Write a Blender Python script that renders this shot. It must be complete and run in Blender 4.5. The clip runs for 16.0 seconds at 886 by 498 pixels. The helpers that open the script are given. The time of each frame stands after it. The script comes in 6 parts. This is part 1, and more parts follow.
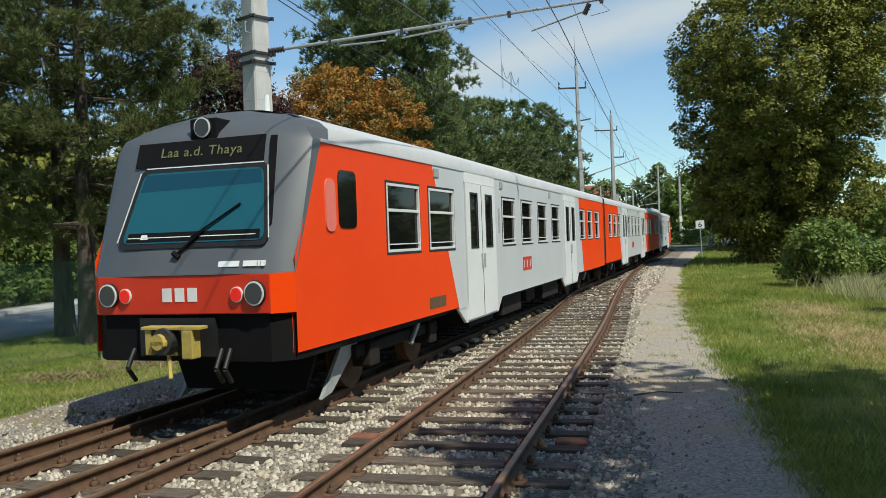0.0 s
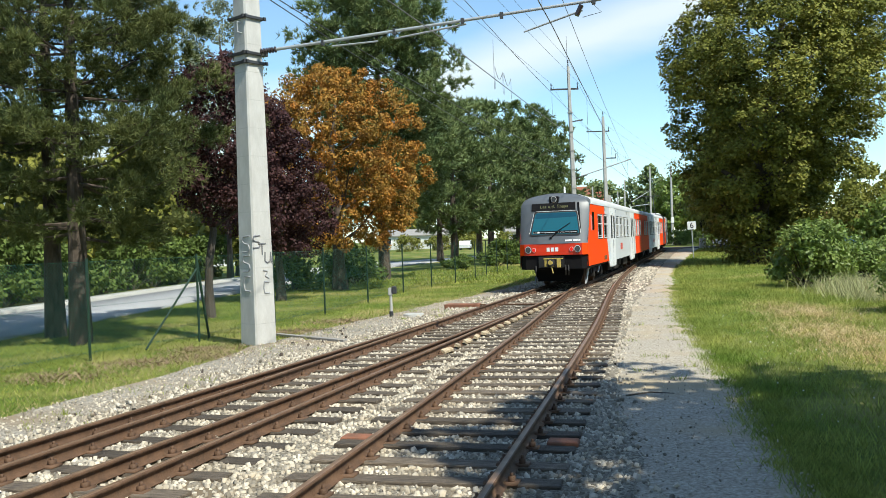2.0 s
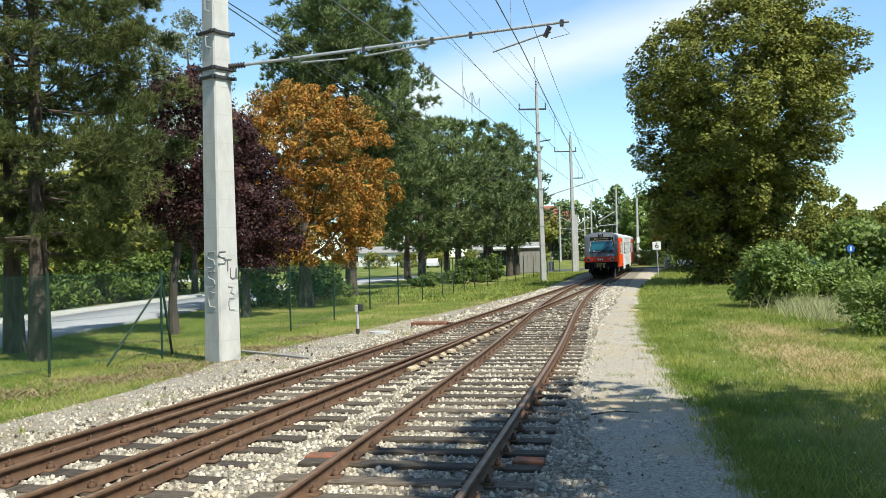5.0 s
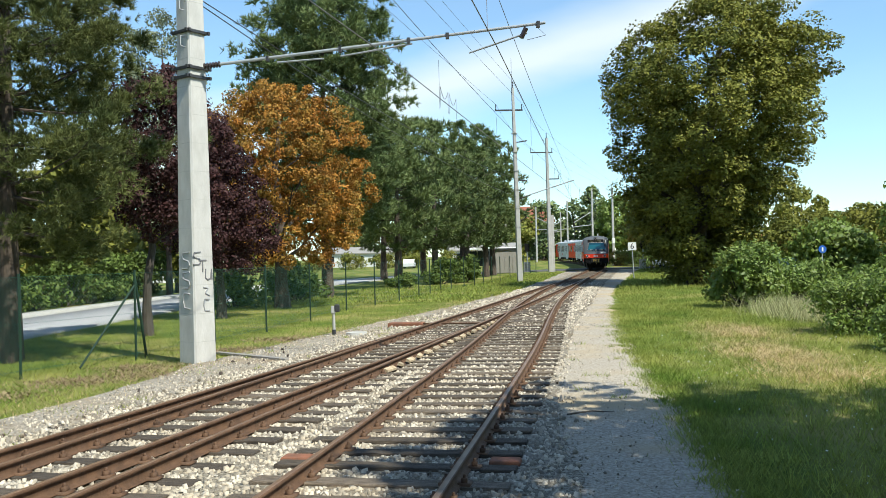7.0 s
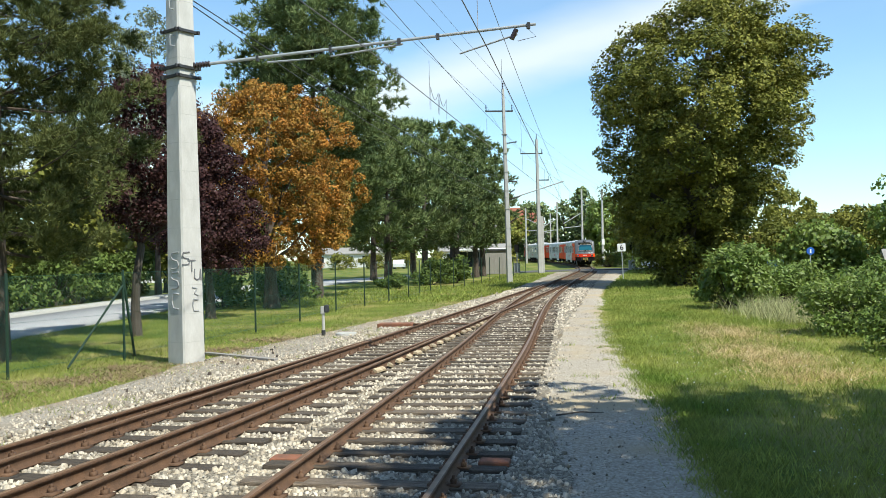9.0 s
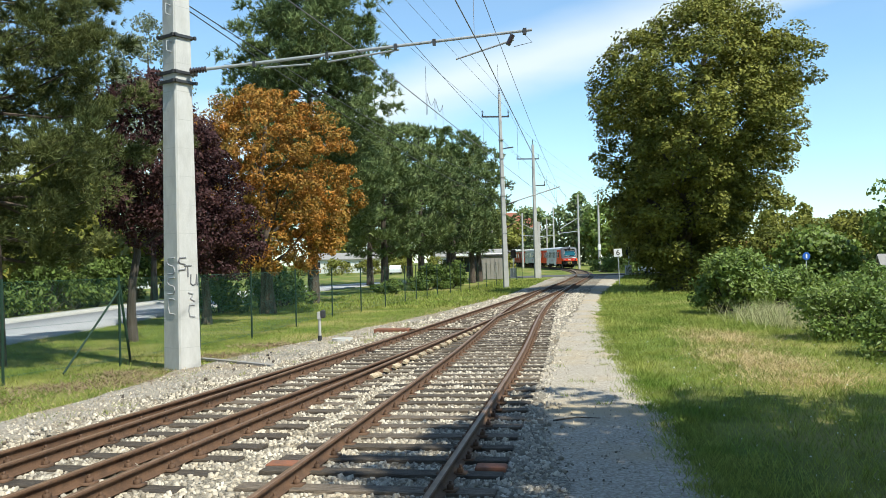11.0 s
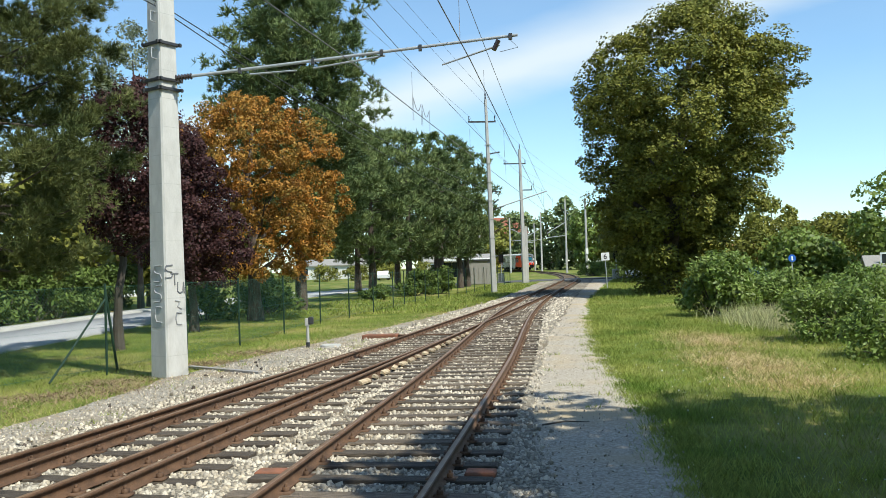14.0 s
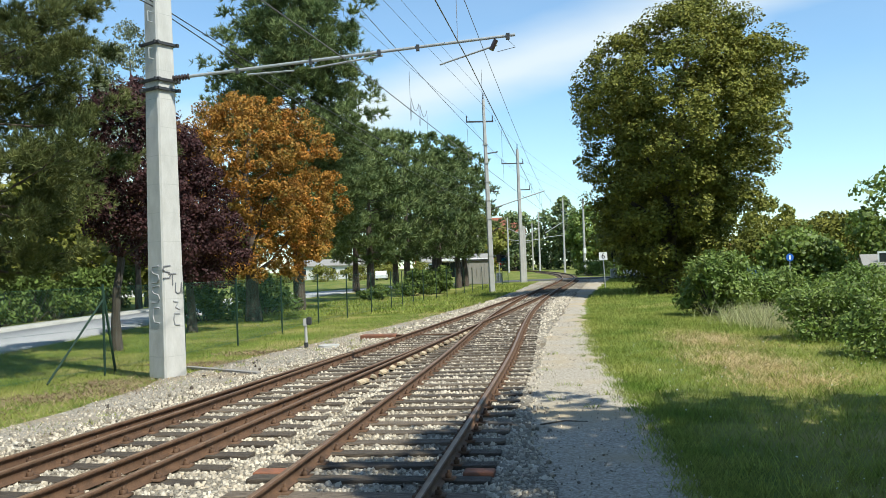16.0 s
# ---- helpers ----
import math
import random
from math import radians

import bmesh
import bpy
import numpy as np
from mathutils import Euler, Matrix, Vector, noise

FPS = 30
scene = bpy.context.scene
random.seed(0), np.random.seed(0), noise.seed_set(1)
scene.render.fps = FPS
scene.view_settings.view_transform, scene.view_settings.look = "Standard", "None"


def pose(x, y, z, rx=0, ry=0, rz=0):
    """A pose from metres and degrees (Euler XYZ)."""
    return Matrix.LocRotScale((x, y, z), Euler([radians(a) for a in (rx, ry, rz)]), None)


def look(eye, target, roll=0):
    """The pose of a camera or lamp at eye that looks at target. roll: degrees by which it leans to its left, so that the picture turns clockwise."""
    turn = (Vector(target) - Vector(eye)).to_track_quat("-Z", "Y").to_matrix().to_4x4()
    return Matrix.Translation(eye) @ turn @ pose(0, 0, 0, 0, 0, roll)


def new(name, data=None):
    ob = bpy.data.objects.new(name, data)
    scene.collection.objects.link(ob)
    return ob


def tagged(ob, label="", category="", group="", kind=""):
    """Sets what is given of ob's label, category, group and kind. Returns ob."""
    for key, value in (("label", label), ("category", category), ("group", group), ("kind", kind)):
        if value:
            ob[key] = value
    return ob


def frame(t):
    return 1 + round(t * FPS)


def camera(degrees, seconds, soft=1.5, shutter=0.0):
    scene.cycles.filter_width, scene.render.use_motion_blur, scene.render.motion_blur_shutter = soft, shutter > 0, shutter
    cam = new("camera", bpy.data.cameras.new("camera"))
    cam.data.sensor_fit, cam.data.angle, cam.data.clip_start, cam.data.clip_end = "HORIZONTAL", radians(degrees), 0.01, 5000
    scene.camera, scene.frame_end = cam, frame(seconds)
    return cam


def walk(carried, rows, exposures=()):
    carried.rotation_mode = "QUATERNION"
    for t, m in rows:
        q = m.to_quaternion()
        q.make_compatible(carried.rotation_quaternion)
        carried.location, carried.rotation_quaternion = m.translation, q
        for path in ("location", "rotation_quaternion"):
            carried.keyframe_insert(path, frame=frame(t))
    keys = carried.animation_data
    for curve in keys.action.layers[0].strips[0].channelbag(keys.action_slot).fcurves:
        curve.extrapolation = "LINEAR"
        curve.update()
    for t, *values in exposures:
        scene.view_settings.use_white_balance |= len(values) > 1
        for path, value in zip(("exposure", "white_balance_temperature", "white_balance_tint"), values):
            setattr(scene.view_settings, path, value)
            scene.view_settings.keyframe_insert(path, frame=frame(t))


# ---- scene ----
EYE = (0.0, 0.0, 2.17)
cam = camera(54.0, 16.0, soft=0.8)
TURNS = [
    (0.0, 89.37, 2.07, 6.07), (0.5, 89.29, 2.14, 6.03), (1.0, 89.23, 2.13, 5.87), (1.5, 89.27, 2.05, 5.72),
    (2.0, 89.40, 2.03, 5.56), (2.5, 89.85, 2.01, 5.42), (3.0, 90.19, 1.94, 5.22), (3.5, 90.40, 1.80, 4.94),
    (4.0, 90.45, 1.64, 4.39), (6.5, 90.57, 1.47, 2.25), (7.0, 90.51, 1.49, 1.87), (7.5, 90.43, 1.43, 1.63),
    (8.0, 90.46, 1.33, 1.42), (8.5, 90.50, 1.31, 1.31), (9.0, 90.54, 1.33, 1.20), (11.5, 91.20, 1.39, 0.78),
    (12.0, 91.58, 1.42, 0.43), (12.5, 91.53, 1.75, 0.38), (13.0, 91.41, 1.72, 0.26), (13.5, 91.30, 1.74, 0.21),
    (14.0, 91.21, 1.87, 0.17), (14.5, 91.14, 1.89, 0.17), (15.0, 91.03, 1.90, 0.17), (15.5, 91.09, 1.86, 0.10),
    (16.0, 91.20, 2.00, 0.04)]
walk(cam, [(t, pose(*EYE, rx, ry, rz)) for t, rx, ry, rz in TURNS],
     exposures=[(0.0, -0.16, 6500, 3), (0.6, 0.05, 6500, 3), (1.6, 0.4, 6500, 3), (4.0, 0.47, 6500, 3), (9.0, 0.46, 6500, 3), (11.5, 0.43, 6450, 3), (12.2, 0.36, 6450, 3), (16.0, 0.36, 6450, 3)])

# ---- sky and sun ----
SUN_ELEVATION, SUN_AZIMUTH = radians(54), radians(134)  # azimuth from +y towards +x
world = bpy.data.worlds.new("sky")
scene.world = world
world.use_nodes = True
wn, wl = world.node_tree.nodes, world.node_tree.links
wn.clear()
w_out, w_bg, w_sky = wn.new("ShaderNodeOutputWorld"), wn.new("ShaderNodeBackground"), wn.new("ShaderNodeTexSky")
w_sky.sky_type, w_sky.sun_disc = "NISHITA", False
w_sky.sun_elevation, w_sky.sun_rotation = SUN_ELEVATION, SUN_AZIMUTH
w_sky.air_density, w_sky.dust_density, w_sky.ozone_density = 1.0, 0.1, 1.2


def w_math(op, a, b=None):
    m = wn.new("ShaderNodeMath")
    m.operation = op
    for k, v in enumerate((a, b)):
        if v is None:
            continue
        if isinstance(v, (int, float)):
            m.inputs[k].default_value = v
        else:
            wl.new(v, m.inputs[k])
    return m.outputs["Value"]


# a long soft cloud bank that climbs to the right, with fine fibres
w_co, w_sep, w_noise = wn.new("ShaderNodeTexCoord"), wn.new("ShaderNodeSeparateXYZ"), wn.new("ShaderNodeTexNoise")
w_map = wn.new("ShaderNodeMapping")
w_map.inputs["Scale"].default_value, w_map.inputs["Rotation"].default_value = (3.0, 3.0, 9.0), (0, radians(-14), 0)
w_noise.inputs["Scale"].default_value, w_noise.inputs["Detail"].default_value = 1.2, 5
wl.new(w_co.outputs["Generated"], w_sep.inputs["Vector"])
wl.new(w_co.outputs["Generated"], w_map.inputs["Vector"])
wl.new(w_map.outputs["Vector"], w_noise.inputs["Vector"])
w_tilt = w_math("SUBTRACT", w_sep.outputs["Z"], w_math("MULTIPLY", w_sep.outputs["X"], 0.24))
w_wave = w_math("ADD", w_tilt, w_math("MULTIPLY", w_math("SUBTRACT", w_noise.outputs["Fac"], 0.5), 0.07))
w_bank = w_math("ABSOLUTE", w_math("SUBTRACT", w_wave, 0.204))
w_ramp, w_mix = wn.new("ShaderNodeValToRGB"), wn.new("ShaderNodeMixRGB")
w_ramp.color_ramp.elements[0].position, w_ramp.color_ramp.elements[0].color = 0.006, (0.72, 0.72, 0.72, 1)
w_ramp.color_ramp.elements[1].position, w_ramp.color_ramp.elements[1].color = 0.05, (0.0, 0.0, 0.0, 1)
w_veil = w_math("ADD", w_ramp.outputs["Color"], w_math("MULTIPLY", w_noise.outputs["Fac"], 0.16))
w_mix.inputs["Color2"].default_value = (6.5, 6.85, 7.2, 1)
wl.new(w_bank, w_ramp.inputs["Fac"])
wl.new(w_veil, w_mix.inputs["Fac"])
w_tint = wn.new("ShaderNodeMixRGB")
w_tint.blend_type = "MULTIPLY"
w_tint.inputs["Fac"].default_value, w_tint.inputs["Color2"].default_value = 1.0, (1.0, 1.22, 1.36, 1)
wl.new(w_sky.outputs["Color"], w_tint.inputs["Color1"])
wl.new(w_tint.outputs["Color"], w_mix.inputs["Color1"])
wl.new(w_mix.outputs["Color"], w_bg.inputs["Color"])
w_bg.inputs["Strength"].default_value = 0.112
wl.new(w_bg.outputs["Background"], w_out.inputs["Surface"])
sun = new("sun", bpy.data.lights.new("sun", "SUN"))
sun.data.energy, sun.data.angle, sun.data.color = 5.0, radians(0.55), (1.0, 0.95, 0.86)
sun_way = Vector((math.sin(SUN_AZIMUTH) * math.cos(SUN_ELEVATION), math.cos(SUN_AZIMUTH) * math.cos(SUN_ELEVATION), math.sin(SUN_ELEVATION)))
sun.matrix_world = look(sun_way * 60, (0, 0, 0))


# ---- materials ----
def material(name, base, second=None, scale=8.0, amount=0.5, rough=0.7, metal=0.0, bump=0.0, bump_scale=60.0,
             island=0.0, per_object=0.0, leaf=0.0, stretch=(1, 1, 1), third=None, third_scale=1.0, glass=0.0, glow=0.0, spec=0.5):
    m = bpy.data.materials.new(name)
    m.use_nodes = True
    nt = m.node_tree
    n, l = nt.nodes, nt.links
    b = n["Principled BSDF"]
    b.inputs["Roughness"].default_value, b.inputs["Metallic"].default_value = rough, metal
    b.inputs["Specular IOR Level"].default_value = spec
    b.inputs["Base Color"].default_value = (*base, 1)
    co = n.new("ShaderNodeTexCoord")
    mp = n.new("ShaderNodeMapping")
    mp.inputs["Scale"].default_value = stretch
    l.new(co.outputs["Object"], mp.inputs["Vector"])
    color = None
    if second is not None:
        ns = n.new("ShaderNodeTexNoise")
        ns.inputs["Scale"].default_value, ns.inputs["Detail"].default_value = scale, 6
        ns.inputs["Roughness"].default_value = 0.65
        l.new(mp.outputs["Vector"], ns.inputs["Vector"])
        rp = n.new("ShaderNodeValToRGB")
        rp.color_ramp.elements[0].position, rp.color_ramp.elements[1].position = 0.5 - 0.3 * (1 - amount), 0.5 + 0.3 * (1 - amount) + 0.02
        rp.color_ramp.elements[0].color, rp.color_ramp.elements[1].color = (*base, 1), (*second, 1)
        l.new(ns.outputs["Fac"], rp.inputs["Fac"])
        color = rp.outputs["Color"]
    if third is not None:
        n3 = n.new("ShaderNodeTexNoise")
        n3.inputs["Scale"].default_value, n3.inputs["Detail"].default_value = third_scale, 3
        l.new(mp.outputs["Vector"], n3.inputs["Vector"])
        r3 = n.new("ShaderNodeValToRGB")
        r3.color_ramp.elements[0].position, r3.color_ramp.elements[1].position = 0.48, 0.66
        l.new(n3.outputs["Fac"], r3.inputs["Fac"])
        mx = n.new("ShaderNodeMixRGB")
        l.new(r3.outputs["Color"], mx.inputs["Fac"])
        l.new(color, mx.inputs["Color1"])
        mx.inputs["Color2"].default_value = (*third, 1)
        color = mx.outputs["Color"]
    if island or per_object:
        src = n.new("ShaderNodeNewGeometry").outputs["Random Per Island"] if island else n.new("ShaderNodeObjectInfo").outputs["Random"]
        mr = n.new("ShaderNodeMapRange")
        k = island or per_object
        mr.inputs["To Min"].default_value, mr.inputs["To Max"].default_value = 1 - k, 1 + k
        l.new(src, mr.inputs["Value"])
        hs = n.new("ShaderNodeHueSaturation")
        l.new(mr.outputs["Result"], hs.inputs["Value"])
        if color is None:
            hs.inputs["Color"].default_value = (*base, 1)
        else:
            l.new(color, hs.inputs["Color"])
        color = hs.outputs["Color"]
    if color is not None:
        l.new(color, b.inputs["Base Color"])
    if bump:
        nb, bp = n.new("ShaderNodeTexNoise"), n.new("ShaderNodeBump")
        nb.inputs["Scale"].default_value, nb.inputs["Detail"].default_value = bump_scale, 5
        bp.inputs["Strength"].default_value, bp.inputs["Distance"].default_value = bump, 0.02
        l.new(mp.outputs["Vector"], nb.inputs["Vector"])
        l.new(nb.outputs["Fac"], bp.inputs["Height"])
        l.new(bp.outputs["Normal"], b.inputs["Normal"])
    if glass:
        b.inputs["Transmission Weight"].default_value = glass
    if glow:
        b.inputs["Emission Color"].default_value, b.inputs["Emission Strength"].default_value = (*base, 1), glow
    if leaf:
        tr, ad = n.new("ShaderNodeBsdfTranslucent"), n.new("ShaderNodeMixShader")
        ad.inputs["Fac"].default_value = leaf
        if color is not None:
            l.new(color, tr.inputs["Color"])
        else:
            tr.inputs["Color"].default_value = (*base, 1)
        l.new(b.outputs["BSDF"], ad.inputs[1])
        l.new(tr.outputs["BSDF"], ad.inputs[2])
        l.new(ad.outputs["Shader"], n["Material Output"].inputs["Surface"])
    return m


GRASS = material("meadow_grass", (0.06, 0.1, 0.016), (0.17, 0.2, 0.04), 1.3, 0.25, 0.9, bump=0.6, bump_scale=25, third=(0.27, 0.235, 0.085), third_scale=0.3, spec=0.1)
LITTER = material("brown_litter", (0.2, 0.13, 0.08), (0.33, 0.24, 0.15), 3, 0.4, 0.9, island=0.35)
WHITE_PETAL = material("white_petal", (0.8, 0.8, 0.76), (0.7, 0.7, 0.6), 9, 0.4, 0.7)
BLADE = material("grass_blade", (0.13, 0.21, 0.03), (0.42, 0.42, 0.11), 0.5, 0.4, 0.7, island=0.45, leaf=0.4, spec=0.2)
DRY = material("dry_grass_blade", (0.5, 0.37, 0.18), (0.58, 0.47, 0.26), 0.8, 0.4, 0.8, island=0.3, leaf=0.3, spec=0.2)
BALLAST = material("ballast_bed", (0.085, 0.07, 0.05), (0.38, 0.34, 0.27), 30, 0.6, 0.9, bump=1.0, bump_scale=34, third=(0.17, 0.13, 0.085), third_scale=0.5, spec=0.2)
STONE = material("ballast_stone", (0.5, 0.45, 0.37), (0.28, 0.23, 0.165), 2.2, 0.3, 0.9, island=0.55, bump=0.3, spec=0.25)
PATH = material("gravel_path", (0.5, 0.45, 0.375), (0.22, 0.185, 0.14), 26, 0.5, 0.95, bump=1.0, bump_scale=45, third=(0.4, 0.32, 0.21), third_scale=0.45, spec=0.2)
SHOULDER = material("gravel_shoulder", (0.43, 0.39, 0.33), (0.14, 0.12, 0.09), 22, 0.6, 0.95, bump=1.0, bump_scale=40, third=(0.26, 0.205, 0.14), third_scale=0.6, spec=0.2)
ASPHALT = material("asphalt", (0.32, 0.32, 0.33), (0.38, 0.38, 0.39), 6, 0.3, 0.85, bump=0.2, bump_scale=150)
CROSSING = material("dark_asphalt", (0.06, 0.06, 0.065), (0.1, 0.1, 0.1), 4, 0.3, 0.85, bump=0.2, bump_scale=100)
KERB = material("kerb_concrete", (0.48, 0.47, 0.44), (0.36, 0.35, 0.32), 4, 0.4, 0.85)
RUST = material("rusty_rail_steel", (0.075, 0.04, 0.021), (0.15, 0.08, 0.043), 7, 0.4, 0.75, 0.1, 0.4, 60)
SHINE = material("worn_rail_head", (0.3, 0.19, 0.115), (0.18, 0.105, 0.062), 5, 0.5, 0.45, 0.35)
WOOD = material("tarred_sleeper_wood", (0.055, 0.043, 0.031), (0.2, 0.155, 0.112), 5, 0.5, 0.85, bump=0.9, bump_scale=26, per_object=0.45, stretch=(1, 9, 9))
ORANGEWOOD = material("rust_stained_wood", (0.3, 0.11, 0.055), (0.13, 0.07, 0.045), 4, 0.4, 0.85, bump=0.6, bump_scale=30)
CREAM = material("cream_block", (0.5, 0.42, 0.28), (0.28, 0.2, 0.12), 9, 0.5, 0.8, per_object=0.3)
CONCRETE = material("mast_concrete", (0.55, 0.535, 0.505), (0.42, 0.405, 0.375), 3.5, 0.35, 0.85, bump=0.25, bump_scale=50, stretch=(1, 1, 0.4))
FARCONCRETE = material("grey_mast_concrete", (0.46, 0.45, 0.43), (0.36, 0.35, 0.33), 2, 0.3, 0.85)
STEEL = material("galvanised_steel", (0.46, 0.47, 0.47), (0.34, 0.35, 0.35), 12, 0.4, 0.5, 0.25)
DARKSTEEL = material("dark_steel", (0.05, 0.05, 0.055), (0.08, 0.08, 0.08), 10, 0.4, 0.5, 0.5)
WIRE = material("wire_copper", (0.16, 0.15, 0.15), rough=0.5, metal=0.6)
INSULATOR = material("dark_insulator", (0.035, 0.025, 0.024), rough=0.25)
FENCE_GREEN = material("green_fence_coating", (0.012, 0.035, 0.02), rough=0.45)
MESHWIRE = material("green_mesh_wire", (0.02, 0.09, 0.065), rough=0.5)
BARK = material("pine_bark", (0.04, 0.031, 0.025), (0.12, 0.09, 0.07), 7, 0.5, 0.95, bump=1.0, bump_scale=14, stretch=(1, 1, 0.3))
BARK_DARK = material("dark_bark", (0.05, 0.04, 0.032), (0.1, 0.085, 0.07), 7, 0.5, 0.95, bump=1.0, bump_scale=14, stretch=(1, 1, 0.3))
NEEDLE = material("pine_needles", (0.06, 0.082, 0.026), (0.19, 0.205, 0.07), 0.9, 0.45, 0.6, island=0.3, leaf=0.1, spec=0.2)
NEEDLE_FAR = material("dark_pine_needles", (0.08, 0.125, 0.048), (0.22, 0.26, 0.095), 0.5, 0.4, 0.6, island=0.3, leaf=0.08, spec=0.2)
PLUM = material("purple_leaves", (0.036, 0.015, 0.016), (0.075, 0.032, 0.03), 0.7, 0.4, 0.6, island=0.4, leaf=0.15, spec=0.2)
AUTUMN = material("orange_brown_leaves", (0.44, 0.17, 0.03), (0.18, 0.155, 0.034), 0.9, 0.3, 0.6, island=0.45, leaf=0.22, spec=0.2)
LEAF = material("broad_green_leaves", (0.095, 0.112, 0.021), (0.265, 0.25, 0.052), 0.35, 0.4, 0.6, island=0.3, leaf=0.12, spec=0.12)
LEAF_LIGHT = material("light_green_leaves", (0.13, 0.205, 0.036), (0.22, 0.27, 0.06), 0.8, 0.4, 0.55, island=0.4, leaf=0.35)
BIRCH = material("grey_green_leaves", (0.17, 0.2, 0.12), (0.27, 0.29, 0.19), 0.6, 0.4, 0.6, island=0.4, leaf=0.35)
HEDGE = material("hedge_leaves", (0.07, 0.115, 0.024), (0.125, 0.165, 0.038), 1.2, 0.4, 0.6, island=0.4, leaf=0.18, spec=0.2)
STRAW = material("straw_grass", (0.5, 0.46, 0.25), (0.34, 0.36, 0.15), 1.0, 0.4, 0.8, island=0.3, leaf=0.3)
RED = material("orange_red_train_paint", (0.93, 0.068, 0.004), (0.87, 0.06, 0.004), 0.7, 0.3, 0.45, spec=0.15)
PINK = material("faded_red_paint", (0.85, 0.2, 0.15), (0.75, 0.17, 0.13), 2, 0.3, 0.5)
CABRED = material("red_band_paint", (0.66, 0.038, 0.01), (0.58, 0.032, 0.01), 0.9, 0.3, 0.35)
GREY = material("cab_grey_paint", (0.105, 0.115, 0.125), (0.085, 0.092, 0.1), 0.9, 0.3, 0.42)
LIGHTGREY = material("light_grey_train_paint", (0.63, 0.64, 0.65), (0.56, 0.57, 0.58), 0.8, 0.3, 0.36)
WHITE = material("white_door_paint", (0.84, 0.84, 0.83), (0.77, 0.77, 0.76), 1.5, 0.3, 0.35)
ROOF = material("silver_roof_paint", (0.6, 0.6, 0.6), (0.48, 0.48, 0.47), 1.1, 0.35, 0.5)
BLACK = material("black_apron", (0.007, 0.007, 0.008), (0.011, 0.01, 0.01), 3, 0.4, 0.75, spec=0.12)
UNDER = material("dusty_underframe", (0.014, 0.012, 0.011), (0.032, 0.027, 0.022), 5, 0.4, 0.85, spec=0.2)
RUBBER = material("black_rubber", (0.012, 0.012, 0.012), rough=0.6)
ALU = material("aluminium_frame", (0.72, 0.72, 0.7), rough=0.4)
GLASS = material("tinted_window_glass", (0.008, 0.008, 0.009), rough=0.04, glass=0.04, spec=0.15)
SHIELD = material("teal_windscreen_glass", (0.012, 0.1, 0.13), rough=0.06, spec=0.8)
BLIND = material("blue_sun_blind", (0.006, 0.055, 0.085), rough=0.1, spec=0.8)
YELLOW = material("yellow_coupler_paint", (0.55, 0.42, 0.1), (0.38, 0.28, 0.07), 8, 0.4, 0.55)
LAMPGLASS = material("headlamp_glass", (0.06, 0.065, 0.07), rough=0.15)
TAIL = material("lit_tail_lamp", (0.75, 0.02, 0.015), rough=0.2, glow=0.25)
AMBER = material("amber_display_dots", (0.17, 0.17, 0.075), rough=0.8)
GRILLE = material("dull_bronze_grille", (0.2, 0.11, 0.05), (0.12, 0.07, 0.04), 14, 0.4, 0.6, 0.3)
PALE = material("white_lettering", (0.8, 0.8, 0.8), rough=0.5)
INSIDE = material("carriage_interior", (0.16, 0.15, 0.14), (0.12, 0.11, 0.1), 3, 0.3, 0.7)
SEATBLUE = material("dark_seat_fabric", (0.04, 0.05, 0.09), (0.06, 0.07, 0.11), 8, 0.4, 0.9)
PLASTER = material("house_plaster", (0.55, 0.5, 0.42), (0.48, 0.43, 0.36), 1.5, 0.3, 0.9)
WHITEWALL = material("white_house_plaster", (0.68, 0.67, 0.64), (0.6, 0.59, 0.56), 1.5, 0.3, 0.9)
TILE = material("red_roof_tiles", (0.3, 0.1, 0.06), (0.22, 0.08, 0.05), 3, 0.4, 0.85, bump=0.6, bump_scale=12)
SHEDGREY = material("weathered_shed_boards", (0.3, 0.285, 0.26), (0.22, 0.205, 0.185), 3, 0.4, 0.9, stretch=(6, 6, 0.6))
PANE = material("house_window_pane", (0.03, 0.035, 0.04), rough=0.08)
GRAFFITI = material("grey_spray_paint", (0.12, 0.12, 0.13), (0.2, 0.2, 0.2), 10, 0.4, 0.8)
FADED = material("faded_spray_paint", (0.27, 0.275, 0.28), (0.36, 0.36, 0.355), 6, 0.4, 0.85)
SIGNWHITE = material("sign_white", (0.78, 0.78, 0.76), rough=0.5)
SIGNBLUE = material("sign_blue", (0.02, 0.1, 0.42), rough=0.4)
CARPAINT = material("blue_car_paint", (0.05, 0.12, 0.28), rough=0.25)
CARWHITE = material("white_van_paint", (0.7, 0.7, 0.7), rough=0.3)


# ---- building helpers ----
def part(name, bm, mat, parent=None, label=""):
    me = bpy.data.meshes.new(name)
    if isinstance(bm, tuple):
        fill(me, *bm)
    else:
        bm.to_mesh(me)
        bm.free()
    me.materials.append(mat)
    ob = new(name, me)
    if parent is not None:
        ob.parent = parent
    return tagged(ob, label)


def thing(name, label, category, m=None, group="", kind=""):
    ob = new(name)
    if m is not None:
        ob.matrix_basis = m
    return tagged(ob, label, category, group, kind)


def fill(me, v, f):
    v, f = np.asarray(v, dtype=np.float32), np.asarray(f, dtype=np.int32)
    k = f.shape[1]
    me.vertices.add(len(v))
    me.vertices.foreach_set("co", v.ravel())
    me.loops.add(f.size)
    me.loops.foreach_set("vertex_index", f.ravel())
    me.polygons.add(len(f))
    me.polygons.foreach_set("loop_start", np.arange(0, f.size, k, dtype=np.int32))
    me.update(calc_edges=True)


